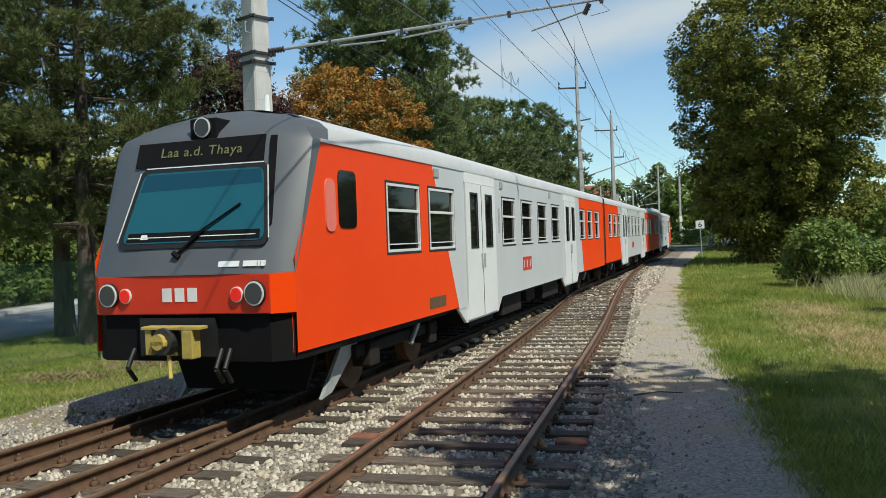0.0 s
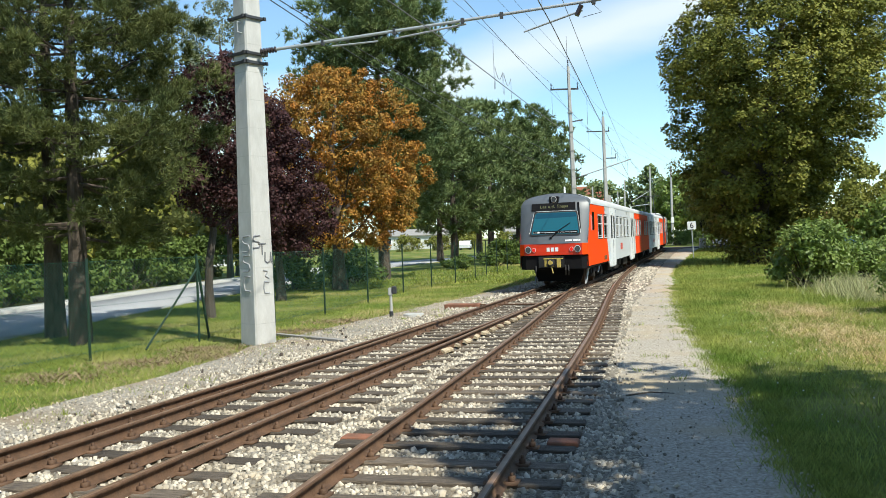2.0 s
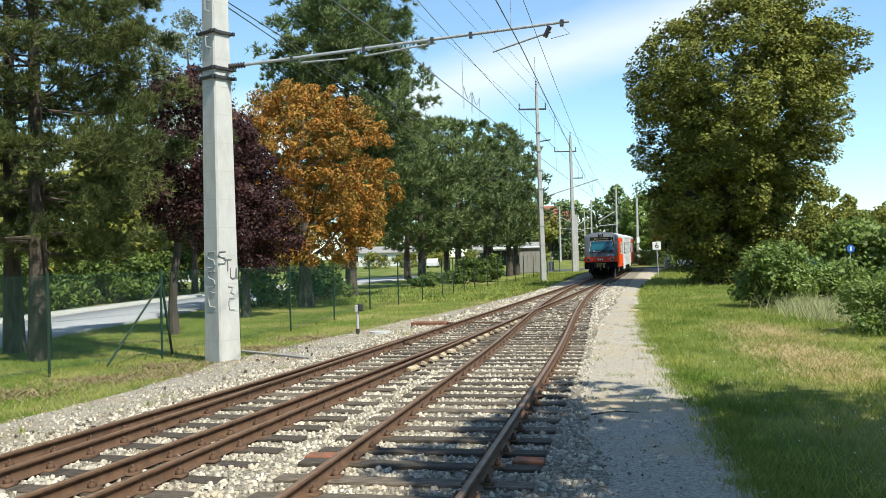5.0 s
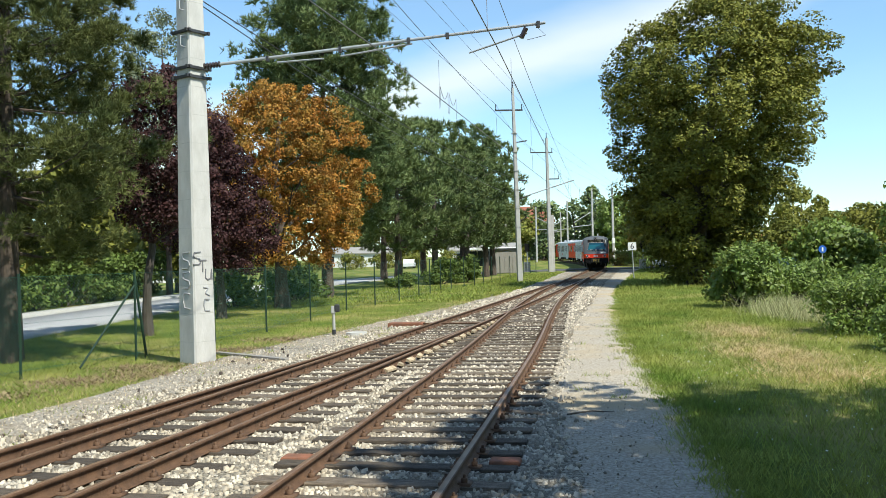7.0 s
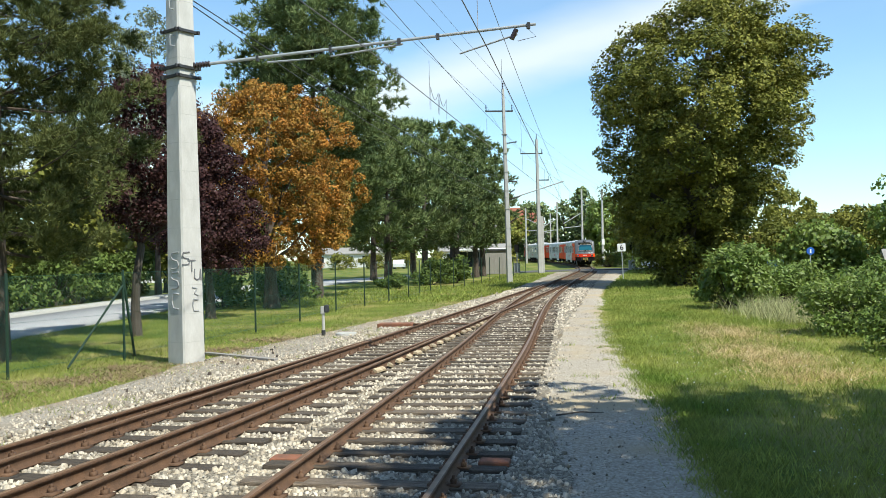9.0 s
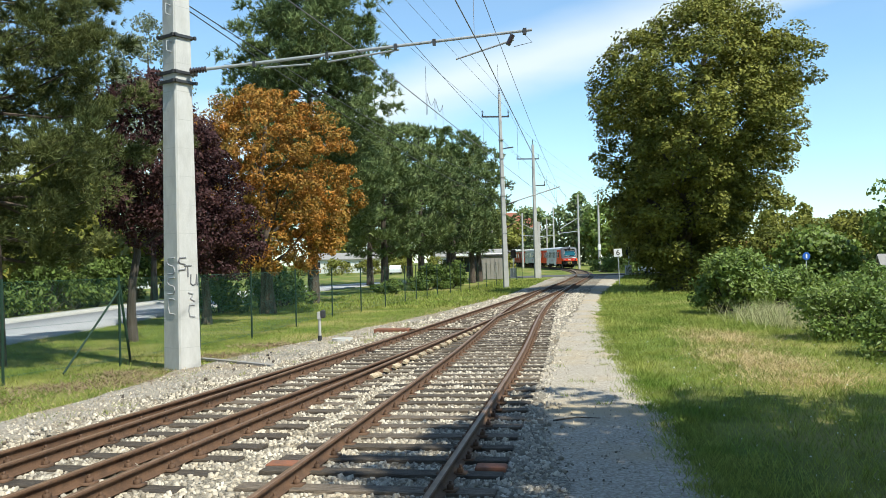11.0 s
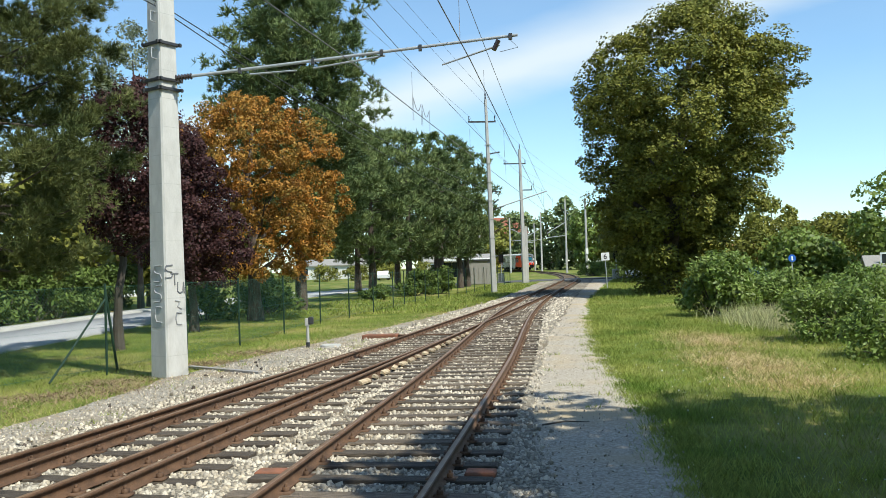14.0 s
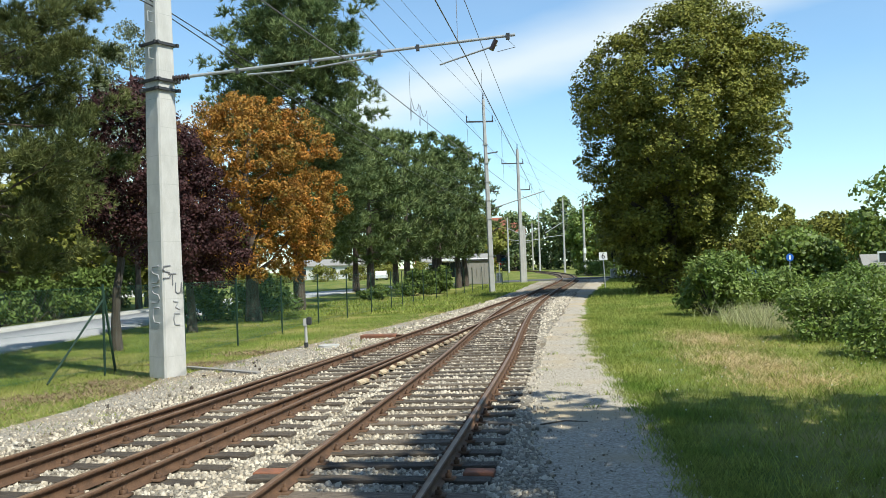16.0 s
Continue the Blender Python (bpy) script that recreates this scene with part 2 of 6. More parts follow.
def box(bm, x0, x1, y0, y1, z0, z1, bevel=0.0, m=None):
    r = bmesh.ops.create_cube(bm, size=1.0)["verts"]
    for v in r:
        v.co = Vector((x0 + (v.co.x + 0.5) * (x1 - x0), y0 + (v.co.y + 0.5) * (y1 - y0), z0 + (v.co.z + 0.5) * (z1 - z0)))
    if bevel:
        e = list({e for v in r for e in v.link_edges})
        out = bmesh.ops.bevel(bm, geom=e, offset=bevel, segments=2, affect="EDGES", profile=0.5)
        r = list({v for f in out["faces"] for v in f.verts} | {v for v in r if v.is_valid})
    if m is not None:
        bmesh.ops.transform(bm, matrix=m, verts=r)
    return bm


def rod(bm, a, b, r0, r1=None, n=8):
    a, b = Vector(a), Vector(b)
    d = b - a
    q = bmesh.ops.create_cone(bm, segments=n, cap_ends=True, radius1=r0, radius2=r0 if r1 is None else r1, depth=d.length)["verts"]
    bmesh.ops.transform(bm, matrix=Matrix.Translation((a + b) / 2) @ d.to_track_quat("Z", "Y").to_matrix().to_4x4(), verts=q)
    return bm


def prism(bm, outline, z0, z1, axis="z"):
    """An outline of (u, v) pairs drawn out between z0 and z1 along an axis."""
    put = {"z": lambda u, v, w: (u, v, w), "y": lambda u, v, w: (u, w, v), "x": lambda u, v, w: (w, u, v)}[axis]
    a = [bm.verts.new(put(u, v, z0)) for u, v in outline]
    b = [bm.verts.new(put(u, v, z1)) for u, v in outline]
    n = len(outline)
    bm.faces.new(a)
    bm.faces.new(b[::-1])
    for i in range(n):
        bm.faces.new((a[i], b[i], b[(i + 1) % n], a[(i + 1) % n]))
    bmesh.ops.recalc_face_normals(bm, faces=bm.faces[:])
    return bm


def bm_new():
    return bmesh.new()


def smooth(ob):
    ob.data.polygons.foreach_set("use_smooth", [True] * len(ob.data.polygons))
    return ob


def spline(points):
    """A function y -> value through the points, smooth, straight past the ends."""
    px, py = np.array([p[0] for p in points], float), np.array([p[1] for p in points], float)
    s = np.diff(py) / np.diff(px)
    m = np.concatenate([[s[0]], (s[:-1] + s[1:]) / 2, [s[-1]]])

    def value(x):
        if x <= px[0]:
            return py[0] + m[0] * (x - px[0])
        if x >= px[-1]:
            return py[-1] + m[-1] * (x - px[-1])
        i = int(np.searchsorted(px, x) - 1)
        h = px[i + 1] - px[i]
        t = (x - px[i]) / h
        return float((1 + 2 * t) * (1 - t) ** 2 * py[i] + t * (1 - t) ** 2 * h * m[i] + t * t * (3 - 2 * t) * py[i + 1] + t * t * (t - 1) * h * m[i + 1])
    return value


# ---- plan: the main track's centre line by its length s ----
HEAD0, CURVE0, BEND = math.atan(0.204), 87.0, 0.0031
ORIGIN = Vector((-5.751, 0.0))
RAIL_TOP = 0.21


def rise(y):
    return 0.006 * max(0.0, y - 66.0) * min(1.0, max(0.0, (y - 66.0) / 20.0)) if y < 400 else 2.0


def line(s, off=0.0):
    """The point at length s on the main line, off metres to its right, and its heading from +y towards +x."""
    h = HEAD0
    p = ORIGIN + Vector((math.sin(h), math.cos(h))) * min(s, CURVE0)
    if s > CURVE0:
        u = s - CURVE0
        h = HEAD0 - BEND * u
        p = p + Vector((math.cos(h) - math.cos(HEAD0), math.sin(HEAD0) - math.sin(h))) / BEND
    p = p + Vector((math.cos(h), -math.sin(h))) * off
    return Vector((p.x, p.y, rise(p.y))), h


side_off = spline([(7.8, 3.14), (13.5, 2.83), (20, 2.43), (28.5, 1.76), (35, 1.28), (44, 0.77), (55, 0.36), (70, 0.0)])


def side_track(s):
    return max(0.0, side_off(s)) if s < 70 else 0.0


def left_track(s):
    u = max(0.0, 26.0 - s)
    return -(0.018 * u + 0.00065 * u * u)


# ---- ground ----
def ground_sheet():
    xs = np.unique(np.concatenate([np.linspace(-1500, -120, 12), np.linspace(-120, 120, 121), np.linspace(120, 1500, 12)]))
    ys = np.unique(np.concatenate([np.linspace(-600, -40, 8), np.linspace(-40, 240, 141), np.linspace(240, 2500, 12)]))
    v = [(x, y, rise(y) + (0.03 * noise.noise((x * 0.3, y * 0.3, 0)) - 0.04)) for y in ys for x in xs]
    n = len(xs)
    f = [(j * n + i, j * n + i + 1, (j + 1) * n + i + 1, (j + 1) * n + i) for j in range(len(ys) - 1) for i in range(n - 1)]
    return smooth(tagged(part("ground", (v, f), GRASS), "green meadow grass with dry yellow patches", "ground", kind="structure"))


def strip(name, left, right, y0, y1, step, z, mat, label, category, cuts=4, fade=False):
    """A sheet between two edges x = left(y) and x = right(y); a fading one sinks raggedly into the ground on its right."""
    ys = np.arange(y0, y1 + step, step)
    v, f = [], []
    for y in ys:
        for k in range(cuts + 1):
            x = left(y) + (right(y) - left(y)) * k / cuts
            u = max(0.0, x - right(y) + 0.8) / 0.8 if fade else 0.0
            v.append((x, y, rise(y) + z + 0.012 * noise.noise((x * 0.9, y * 0.9, 3)) - 0.115 * u + 0.05 * u * noise.noise((x * 2.6, y * 2.6, 7)) + 0.03 * u * noise.noise((x * 7, y * 7, 9))))
    n = cuts + 1
    for j in range(len(ys) - 1):
        for k in range(cuts):
            f.append((j * n + k, j * n + k + 1, (j + 1) * n + k + 1, (j + 1) * n + k))
    return smooth(tagged(part(name, (v, f), mat), label, category, kind="structure"))


def s_of_y(y):
    return y / math.cos(HEAD0)


def wob(y, k, a=0.25, fq=0.5):
    return a * noise.noise((y * fq, k * 7.3, 1.7)) + 0.4 * a * noise.noise((y * fq * 4, k * 3.1, 5.2))


ground_sheet()
shoulder_left = spline([(0, -10.5), (9, -7.9), (12.6, -6.75), (15.3, -6.2), (17, -6.05), (19.2, -5.8), (23.2, -4.8), (27.8, -3.65), (32.9, -2.15), (41.8, 0.05), (52, 2.4), (70, 5.6), (105, 12.0)])
bed_right = spline([(-10, -1.3), (7.8, 0.86), (13.4, 1.25), (20, 2.15), (28.5, 3.4), (36, 4.8), (50, 7.2), (70, 11.0), (105, 18.0)])
path_right = spline([(-10, 1.2), (5, 2.1), (9, 2.52), (13.5, 3.02), (17.6, 3.4), (25, 4.3), (36, 5.9), (46, 7.3), (70, 12.2), (100, 19.0)])
strip("gravel_shoulder", lambda y: shoulder_left(y) + wob(y, 1), lambda y: line(s_of_y(y), -1.2)[0].x, -12, 98, 0.35, 0.0, SHOULDER,
      "pale gravel shoulder with dirt and sparse weeds", "gravel")
strip("ballast", lambda y: line(s_of_y(y), -2.0)[0].x + wob(y, 2, 0.2), lambda y: bed_right(y) + wob(y, 3, 0.2), -12, 101, 0.35, 0.035, BALLAST,
      "pale grey ballast bed of coarse stones", "ballast", 8)
strip("pavement", lambda y: bed_right(y) - 0.5, lambda y: path_right(y) + 0.42 + wob(y, 4, 0.2, 1.1), -12, 101, 0.16, 0.012, PATH,
      "pale gravel footpath beside the track", "path", 18, True)


def way_strip(name, points, a, b, z, mat, label, category, thick=0.0):
    """A road along smooth centre points, between the offsets a and b to its right; a thick one has real edges."""
    fx, fy = spline([(i, p[0]) for i, p in enumerate(points)]), spline([(i, p[1]) for i, p in enumerate(points)])
    ts = np.linspace(0, len(points) - 1, 24 * (len(points) - 1))
    v, f = [], []
    for t in ts:
        x, y = fx(t), fy(t)
        dx, dy = fx(t + 0.01) - fx(t - 0.01), fy(t + 0.01) - fy(t - 0.01)
        n = math.hypot(dx, dy)
        for o, zz in ((a, z - thick), (a, z), ((a + b) / 2, z + 0.02), (b, z), (b, z - thick)):
            px, py = x + dy / n * o, y - dx / n * o
            v.append((px, py, rise(py) + zz))
    for j in range(len(ts) - 1):
        f += [(5 * j + k, 5 * j + k + 1, 5 * j + 6 + k, 5 * j + 5 + k) for k in range(4)]
    return tagged(part(name, (v, f), mat), label, category, kind="structure")


STREET = [(-16.3, -40), (-16.3, 5), (-16.2, 48), (-14.8, 70), (-10.8, 85), (-3.5, 97), (12, 105.0), (40, 109), (110, 118)]
way_strip("road", STREET[:6], -2.6, 2.6, 0.03, ASPHALT, "pale asphalt street behind the fence", "road", 0.1)
way_strip("road", STREET[5:], -2.9, 2.9, 0.036, CROSSING, "dark patched asphalt road over the level crossing", "road", 0.1)
way_strip("kerb", STREET[:5], -4.0, -2.62, 0.13, KERB, "pale concrete kerb and footway along the street", "kerb", 0.2)


# ---- track ----
def rail_mesh(curve, a, b, step=0.7):
    """A rail along curve(s), which gives a point at ground height and a heading."""
    prof = [(-0.062, -0.15), (-0.062, -0.14), (-0.014, -0.118), (-0.009, -0.045), (-0.034, -0.034), (-0.035, -0.006), (-0.026, 0.0),
            (0.026, 0.0), (0.035, -0.006), (0.034, -0.034), (0.009, -0.045), (0.014, -0.118), (0.062, -0.14), (0.062, -0.15)]
    n = len(prof)
    ss = np.linspace(a, b, int((b - a) / step) + 2)
    v, f = [], []
    for s in ss:
        p, h = curve(s)
        for u, w in prof:
            v.append((p.x + math.cos(h) * u, p.y - math.sin(h) * u, p.z + RAIL_TOP + w))
    for j in range(len(ss) - 1):
        for k in range(n):
            f.append((j * n + k, j * n + (k + 1) % n, (j + 1) * n + (k + 1) % n, (j + 1) * n + k))
    return v, f, n


def add_rail(parent, curve, a, b, label=""):
    v, f, n = rail_mesh(curve, a, b)
    ob = part("rail", (v, f), RUST, parent, label)
    ob.data.materials.append(SHINE)
    ob.data.polygons.foreach_set("material_index", [1 if i % n in (6,) else 0 for i in range(len(f))])
    ob.data.update()
    return ob


def sleeper_mesh(length):
    bm = bm_new()
    box(bm, -length / 2, length / 2, -0.125, 0.125, -0.11, 0.0, 0.014)
    for v in bm.verts:
        v.co.z += 0.012 * noise.noise(v.co * 3)
        v.co.y += 0.012 * noise.noise(v.co * 2 + Vector((5, 0, 0)))
        v.co.x += 0.02 * noise.noise(v.co * 2 + Vector((0, 9, 0)))
    me = bpy.data.meshes.new("sleeper")
    bm.to_mesh(me)
    bm.free()
    me.materials.append(WOOD)
    return me


def clip_set(out, p, h, z):
    """Base plate with a bolt on each side of a rail, added to a list of boxes."""
    c, s = math.cos(h), math.sin(h)
    for u0, u1, w0, w1, z0, z1 in ((-0.15, 0.15, -0.075, 0.075, -0.012, 0.012), (-0.115, -0.062, -0.035, 0.035, 0.012, 0.055), (0.062, 0.115, -0.035, 0.035, 0.012, 0.055),
                                   (-0.1, -0.075, -0.012, 0.012, 0.055, 0.085), (0.075, 0.1, -0.012, 0.012, 0.055, 0.085)):
        base = len(out[0])
        for x, y, zz in ((u0, w0, z0), (u1, w0, z0), (u1, w1, z0), (u0, w1, z0), (u0, w0, z1), (u1, w0, z1), (u1, w1, z1), (u0, w1, z1)):
            out[0].append((p.x + c * x + s * y, p.y - s * x + c * y, p.z + z + zz))
        out[1].extend([tuple(base + i for i in q) for q in ((0, 1, 5, 4), (1, 2, 6, 5), (2, 3, 7, 6), (3, 0, 4, 7), (4, 5, 6, 7))])


G = 0.752  # half the distance between rail centres
SLEEPER_TOP = 0.066
random.seed(4)
main_track = thing("railway_track", "main railway track with rusty rails on dark wooden sleepers", "track", kind="structure")
branch_track = thing("railway_track", "diverging railway track joining the main line at a switch", "track", kind="structure")
add_rail(main_track, lambda s: line(s, -G), -14, 300)
add_rail(main_track, lambda s: line(s, G), -14, 300)
add_rail(main_track, lambda s: line(s, left_track(s) - G), -14, 26)
add_rail(main_track, lambda s: line(s, left_track(s) + G - 0.03), -14, 25)
add_rail(branch_track, lambda s: line(s, side_track(s) - G), -14, 66)
add_rail(branch_track, lambda s: line(s, side_track(s) + G), -14, 69)
SLEEPERS = {w: sleeper_mesh(w) for w in (2.5, 2.62, 3.0, 3.5)}
clips = ([], [])
LAID = []


def lay(parent, s, off, length, turn):
    p, h = line(s, off)
    ob = new("sleeper", SLEEPERS[length])
    LAID.append((p.x, p.y, h - math.radians(turn), length / 2))
    ob.parent = parent
    ob.matrix_basis = pose(p.x, p.y, p.z + SLEEPER_TOP + random.uniform(-0.008, 0.008), random.uniform(-0.6, 0.6), random.uniform(-0.5, 0.5), -math.degrees(h) + turn + random.uniform(-1, 1))
    return p, h


i, s = 0, -6.0
while s < 99:
    if s < 30:
        lay(main_track, s, left_track(s) / 2 + 0.05, 2.62 if s > 14 else 3.0, 0)
    elif s < 43:
        lay(main_track, s, 0.0, 2.5, 0)
    elif s < 72:
        lay(main_track, s, side_track(s) / 2, 3.0 if s < 60 else 2.62, 0)
    else:
        lay(main_track, s, 0.0, 2.5, 0)
    for off in {-G, G, round(left_track(s) - G, 3), round(left_track(s) + G - 0.03, 3)} if s < 25 else {-G, G}:
        p, h = line(s, off)
        clip_set(clips, p, h, SLEEPER_TOP + 0.008)
    if s < 43:
        d = (side_off(s + 0.5) - side_off(s - 0.5))
        ob_p, h = lay(branch_track, s + 0.2, side_track(s + 0.2), 2.5, -math.degrees(math.atan(d)))
    for off in (-G, G):
        p, h = line(s + 0.2, side_track(s + 0.2) + off)
        clip_set(clips, p, h, SLEEPER_TOP + 0.008)
    s += 0.62 + random.uniform(-0.025, 0.025)
tagged(part("rail_clips", clips, RUST, main_track, "rusty base plates and bolts that hold the rails"), kind="stuff")
# far sleepers past the crossing
s = 111.0
while s < 162:
    lay(main_track, s, 0.0, 2.5, 0)
    s += 0.65


# ---- the train: three railcars; x to the right, y along the train from its cab end, z from the rail head ----
CAR, HALF, TOPZ = 25.5, 1.435, 3.15
WIN0, WIN1 = 1.84, 2.73
ROOFLINE = [(-1.435, 3.15), (-1.43, 3.3), (-1.32, 3.39), (-1.0, 3.5), (-0.5, 3.59), (0, 3.62), (0.5, 3.59), (1.0, 3.5), (1.32, 3.39), (1.43, 3.3), (1.435, 3.15)]


def wall_zone(left, right, bottom, holes, sgn, x=HALF):
    """A side wall between two slanting edges (functions of z), with window holes (y0, y1)."""
    v, f = [], []
    rows = [bottom, WIN0, WIN1, TOPZ]
    for k in range(3):
        z0, z1 = rows[k], rows[k + 1]
        cuts = [[left(z0), left(z1)]]
        spans = []
        if k == 1:
            start = [left(z0), left(z1)]
            for a, b in sorted(holes):
                if b <= min(start) or a >= max(right(z0), right(z1)):
                    continue
                end = [min(a, right(z0)), min(a, right(z1))]
                if end[0] > start[0] or end[1] > start[1]:
                    spans.append((start[0], max(start[0], end[0]), start[1], max(start[1], end[1])))
                start = [max(b, start[0]), max(b, start[1])]
            if right(z0) > start[0] or right(z1) > start[1]:
                spans.append((start[0], max(start[0], right(z0)), start[1], max(start[1], right(z1))))
        else:
            spans.append((left(z0), right(z0), left(z1), right(z1)))
        for a0, b0, a1, b1 in spans:
            n = len(v)
            v += [(sgn * x, a0, z0), (sgn * x, b0, z0), (sgn * x, b1, z1), (sgn * x, a1, z1)]
            f.append((n, n + 1, n + 2, n + 3) if sgn > 0 else (n + 3, n + 2, n + 1, n))
            n = len(v)
            v += [(sgn * (x - 0.06), a0, z0), (sgn * (x - 0.06), b0, z0), (sgn * (x - 0.06), b1, z1), (sgn * (x - 0.06), a1, z1)]
            f.append((n + 3, n + 2, n + 1, n))
    return v, f


def ring(bm, y0, y1, z0, z1, w, x0, x1):
    for a, b, c, d in ((y0, y1, z0, z0 + w), (y0, y1, z1 - w, z1), (y0, y0 + w, z0 + w, z1 - w), (y1 - w, y1, z0 + w, z1 - w)):
        box(bm, min(x0, x1), max(x0, x1), a, b, c, d)
    return bm


def side_window(car, y0, y1, sgn, z0=WIN0, z1=WIN1, bar=True, mat=ALU):
    pane = part("window_pane", box(bm_new(), *sorted((sgn * (HALF - 0.035), sgn * (HALF - 0.025))), y0, y1, z0, z1), GLASS, car)
    bm = ring(bm_new(), y0 - 0.03, y1 + 0.03, z0 - 0.03, z1 + 0.03, 0.036, sgn * (HALF - 0.05), sgn * (HALF + 0.012))
    if bar:
        box(bm, *sorted((sgn * (HALF - 0.03), sgn * (HALF + 0.008))), y0, y1, z0 + 0.53, z0 + 0.57)
        box(bm, *sorted((sgn * (HALF - 0.03), sgn * (HALF + 0.006))), y0, y1, z0 + 0.07, z0 + 0.085)
    part("window_frame", bm, mat, pane)
    part("window_seal", ring(bm_new(), y0 - 0.065, y1 + 0.065, z0 - 0.065, z1 + 0.065, 0.036, sgn * (HALF - 0.02), sgn * (HALF + 0.005)), RUBBER, pane)


def door_pair(car, y0, y1, sgn):
    mid = (y0 + y1) / 2
    part("door_header", box(bm_new(), *sorted((sgn * (HALF - 0.05), sgn * (HALF + 0.01))), y0 - 0.04, y1 + 0.04, 2.95, TOPZ - 0.004), WHITE, car)
    part("step_apron", prism(bm_new(), [(y0 - 0.55, 0.78), (y0 - 0.1, 0.5), (y1 + 0.1, 0.5), (y1 + 0.5, 0.78)], *sorted((sgn * (HALF - 0.05), sgn * (HALF - 0.004))), axis="x"), LIGHTGREY, car)
    for a, b in ((y0, mid - 0.012), (mid + 0.012, y1)):
        c, h = (a + b) / 2, 0.235
        bm = bm_new()
        x0, x1 = sorted((sgn * (HALF - 0.03), sgn * (HALF + 0.022)))
        for q in ((a, b, 0.54, 1.8), (a, b, 2.76, 2.94), (a, c - h, 1.8, 2.76), (c + h, b, 1.8, 2.76)):
            box(bm, x0, x1, *q)
        leaf = part("door", bm, WHITE, car, "white sliding door leaf with a tall dark window")
        part("door_pane", box(bm_new(), *sorted((sgn * (HALF - 0.012), sgn * (HALF + 0.002))), c - h, c + h, 1.8, 2.76), GLASS, leaf)
        part("door_seal", ring(bm_new(), c - h - 0.02, c + h + 0.02, 1.78, 2.78, 0.035, sgn * (HALF + 0.018), sgn * (HALF + 0.03)), RUBBER, leaf)
    part("door_edge", box(bm_new(), *sorted((sgn * HALF, sgn * (HALF + 0.026))), mid - 0.011, mid + 0.011, 0.56, 2.92), RUBBER, car)
    for k in (-0.09, 0.09):
        part("door_handle", box(bm_new(), *sorted((sgn * (HALF + 0.022), sgn * (HALF + 0.05))), mid + k - 0.025, mid + k + 0.025, 1.42, 1.68, 0.008), STEEL, car)


def bogie(car, y):
    frame_ob = part("bogie", box(box(bm_new(), -1.1, -0.95, y - 1.7, y + 1.7, 0.45, 0.62, 0.03), 0.95, 1.1, y - 1.7, y + 1.7, 0.45, 0.62, 0.03), UNDER, car)
    for dy in (-1.25, 1.25):
        for sx in (-1, 1):
            bm = bm_new()
            rod(bm, (sx * 0.69, y + dy, 0.46), (sx * 0.82, y + dy, 0.46), 0.46, n=28)
            rod(bm, (sx * 0.66, y + dy, 0.46), (sx * 0.69, y + dy, 0.46), 0.49, n=28)
            part("wheel", bm, RUST, frame_ob)
            part("axle_box", box(bm_new(), *sorted((sx * 0.9, sx * 1.18)), y + dy - 0.17, y + dy + 0.17, 0.3, 0.62, 0.03), UNDER, frame_ob)
            part("spring", rod(bm_new(), (sx * 1.03, y + dy, 0.6), (sx * 1.03, y + dy, 0.82), 0.1, n=12), UNDER, frame_ob)
        part("axle", rod(bm_new(), (-0.7, y + dy, 0.46), (0.7, y + dy, 0.46), 0.08), UNDER, frame_ob)
    for sx in (-1, 1):
        part("damper", rod(bm_new(), (sx * 1.12, y + 0.3, 0.4), (sx * 1.2, y + 0.65, 0.85), 0.04), STEEL, frame_ob)


def roof_loft(y0, y1):
    v, f, n = [], [], len(ROOFLINE)
    for y in (y0, 6.3, y1):
        v += [(x, y, z) for x, z in ROOFLINE]
    f = [(k * n + i, k * n + i + 1, k * n + n + i + 1, k * n + n + i) for k in (0, 1) for i in range(n - 1)]
    return v, f


def face_y(z):
    return 0.0 if z <= 1.67 else 0.36 * (z - 1.67) if z < 3.25 else 0.57 + (z - 3.25) * 1.5


def on_face(x, z, out=0.0):
    return (x, face_y(z) - out, z)


def face_panel(bm, corners, out0, out1):
    """A slab on the sloping cab front with the (x, z) corners given."""
    a = [bm.verts.new(on_face(x, z, out0)) for x, z in corners]
    b = [bm.verts.new(on_face(x, z, out1)) for x, z in corners]
    n = len(corners)
    bm.faces.new(a)
    bm.faces.new(b[::-1])
    for i in range(n):
        bm.faces.new((a[i], b[i], b[(i + 1) % n], a[(i + 1) % n]))
    bmesh.ops.recalc_face_normals(bm, faces=bm.faces[:])
    return bm


def rounded(x0, x1, x2, x3, z0, z1, r, n=4):
    """A rounded trapezium: bottom from x0 to x1, top from x2 to x3."""
    c = [Vector((x0, z0)), Vector((x1, z0)), Vector((x3, z1)), Vector((x2, z1))]
    pts = []
    for i in range(4):
        p, q, s_ = c[i], c[i - 1], c[(i + 1) % 4]
        a, b = p + (q - p).normalized() * r, p + (s_ - p).normalized() * r
        for k in range(n + 1):
            t = k / n
            pts.append(tuple((1 - t) ** 2 * a + 2 * t * (1 - t) * p + t * t * b))
    return pts


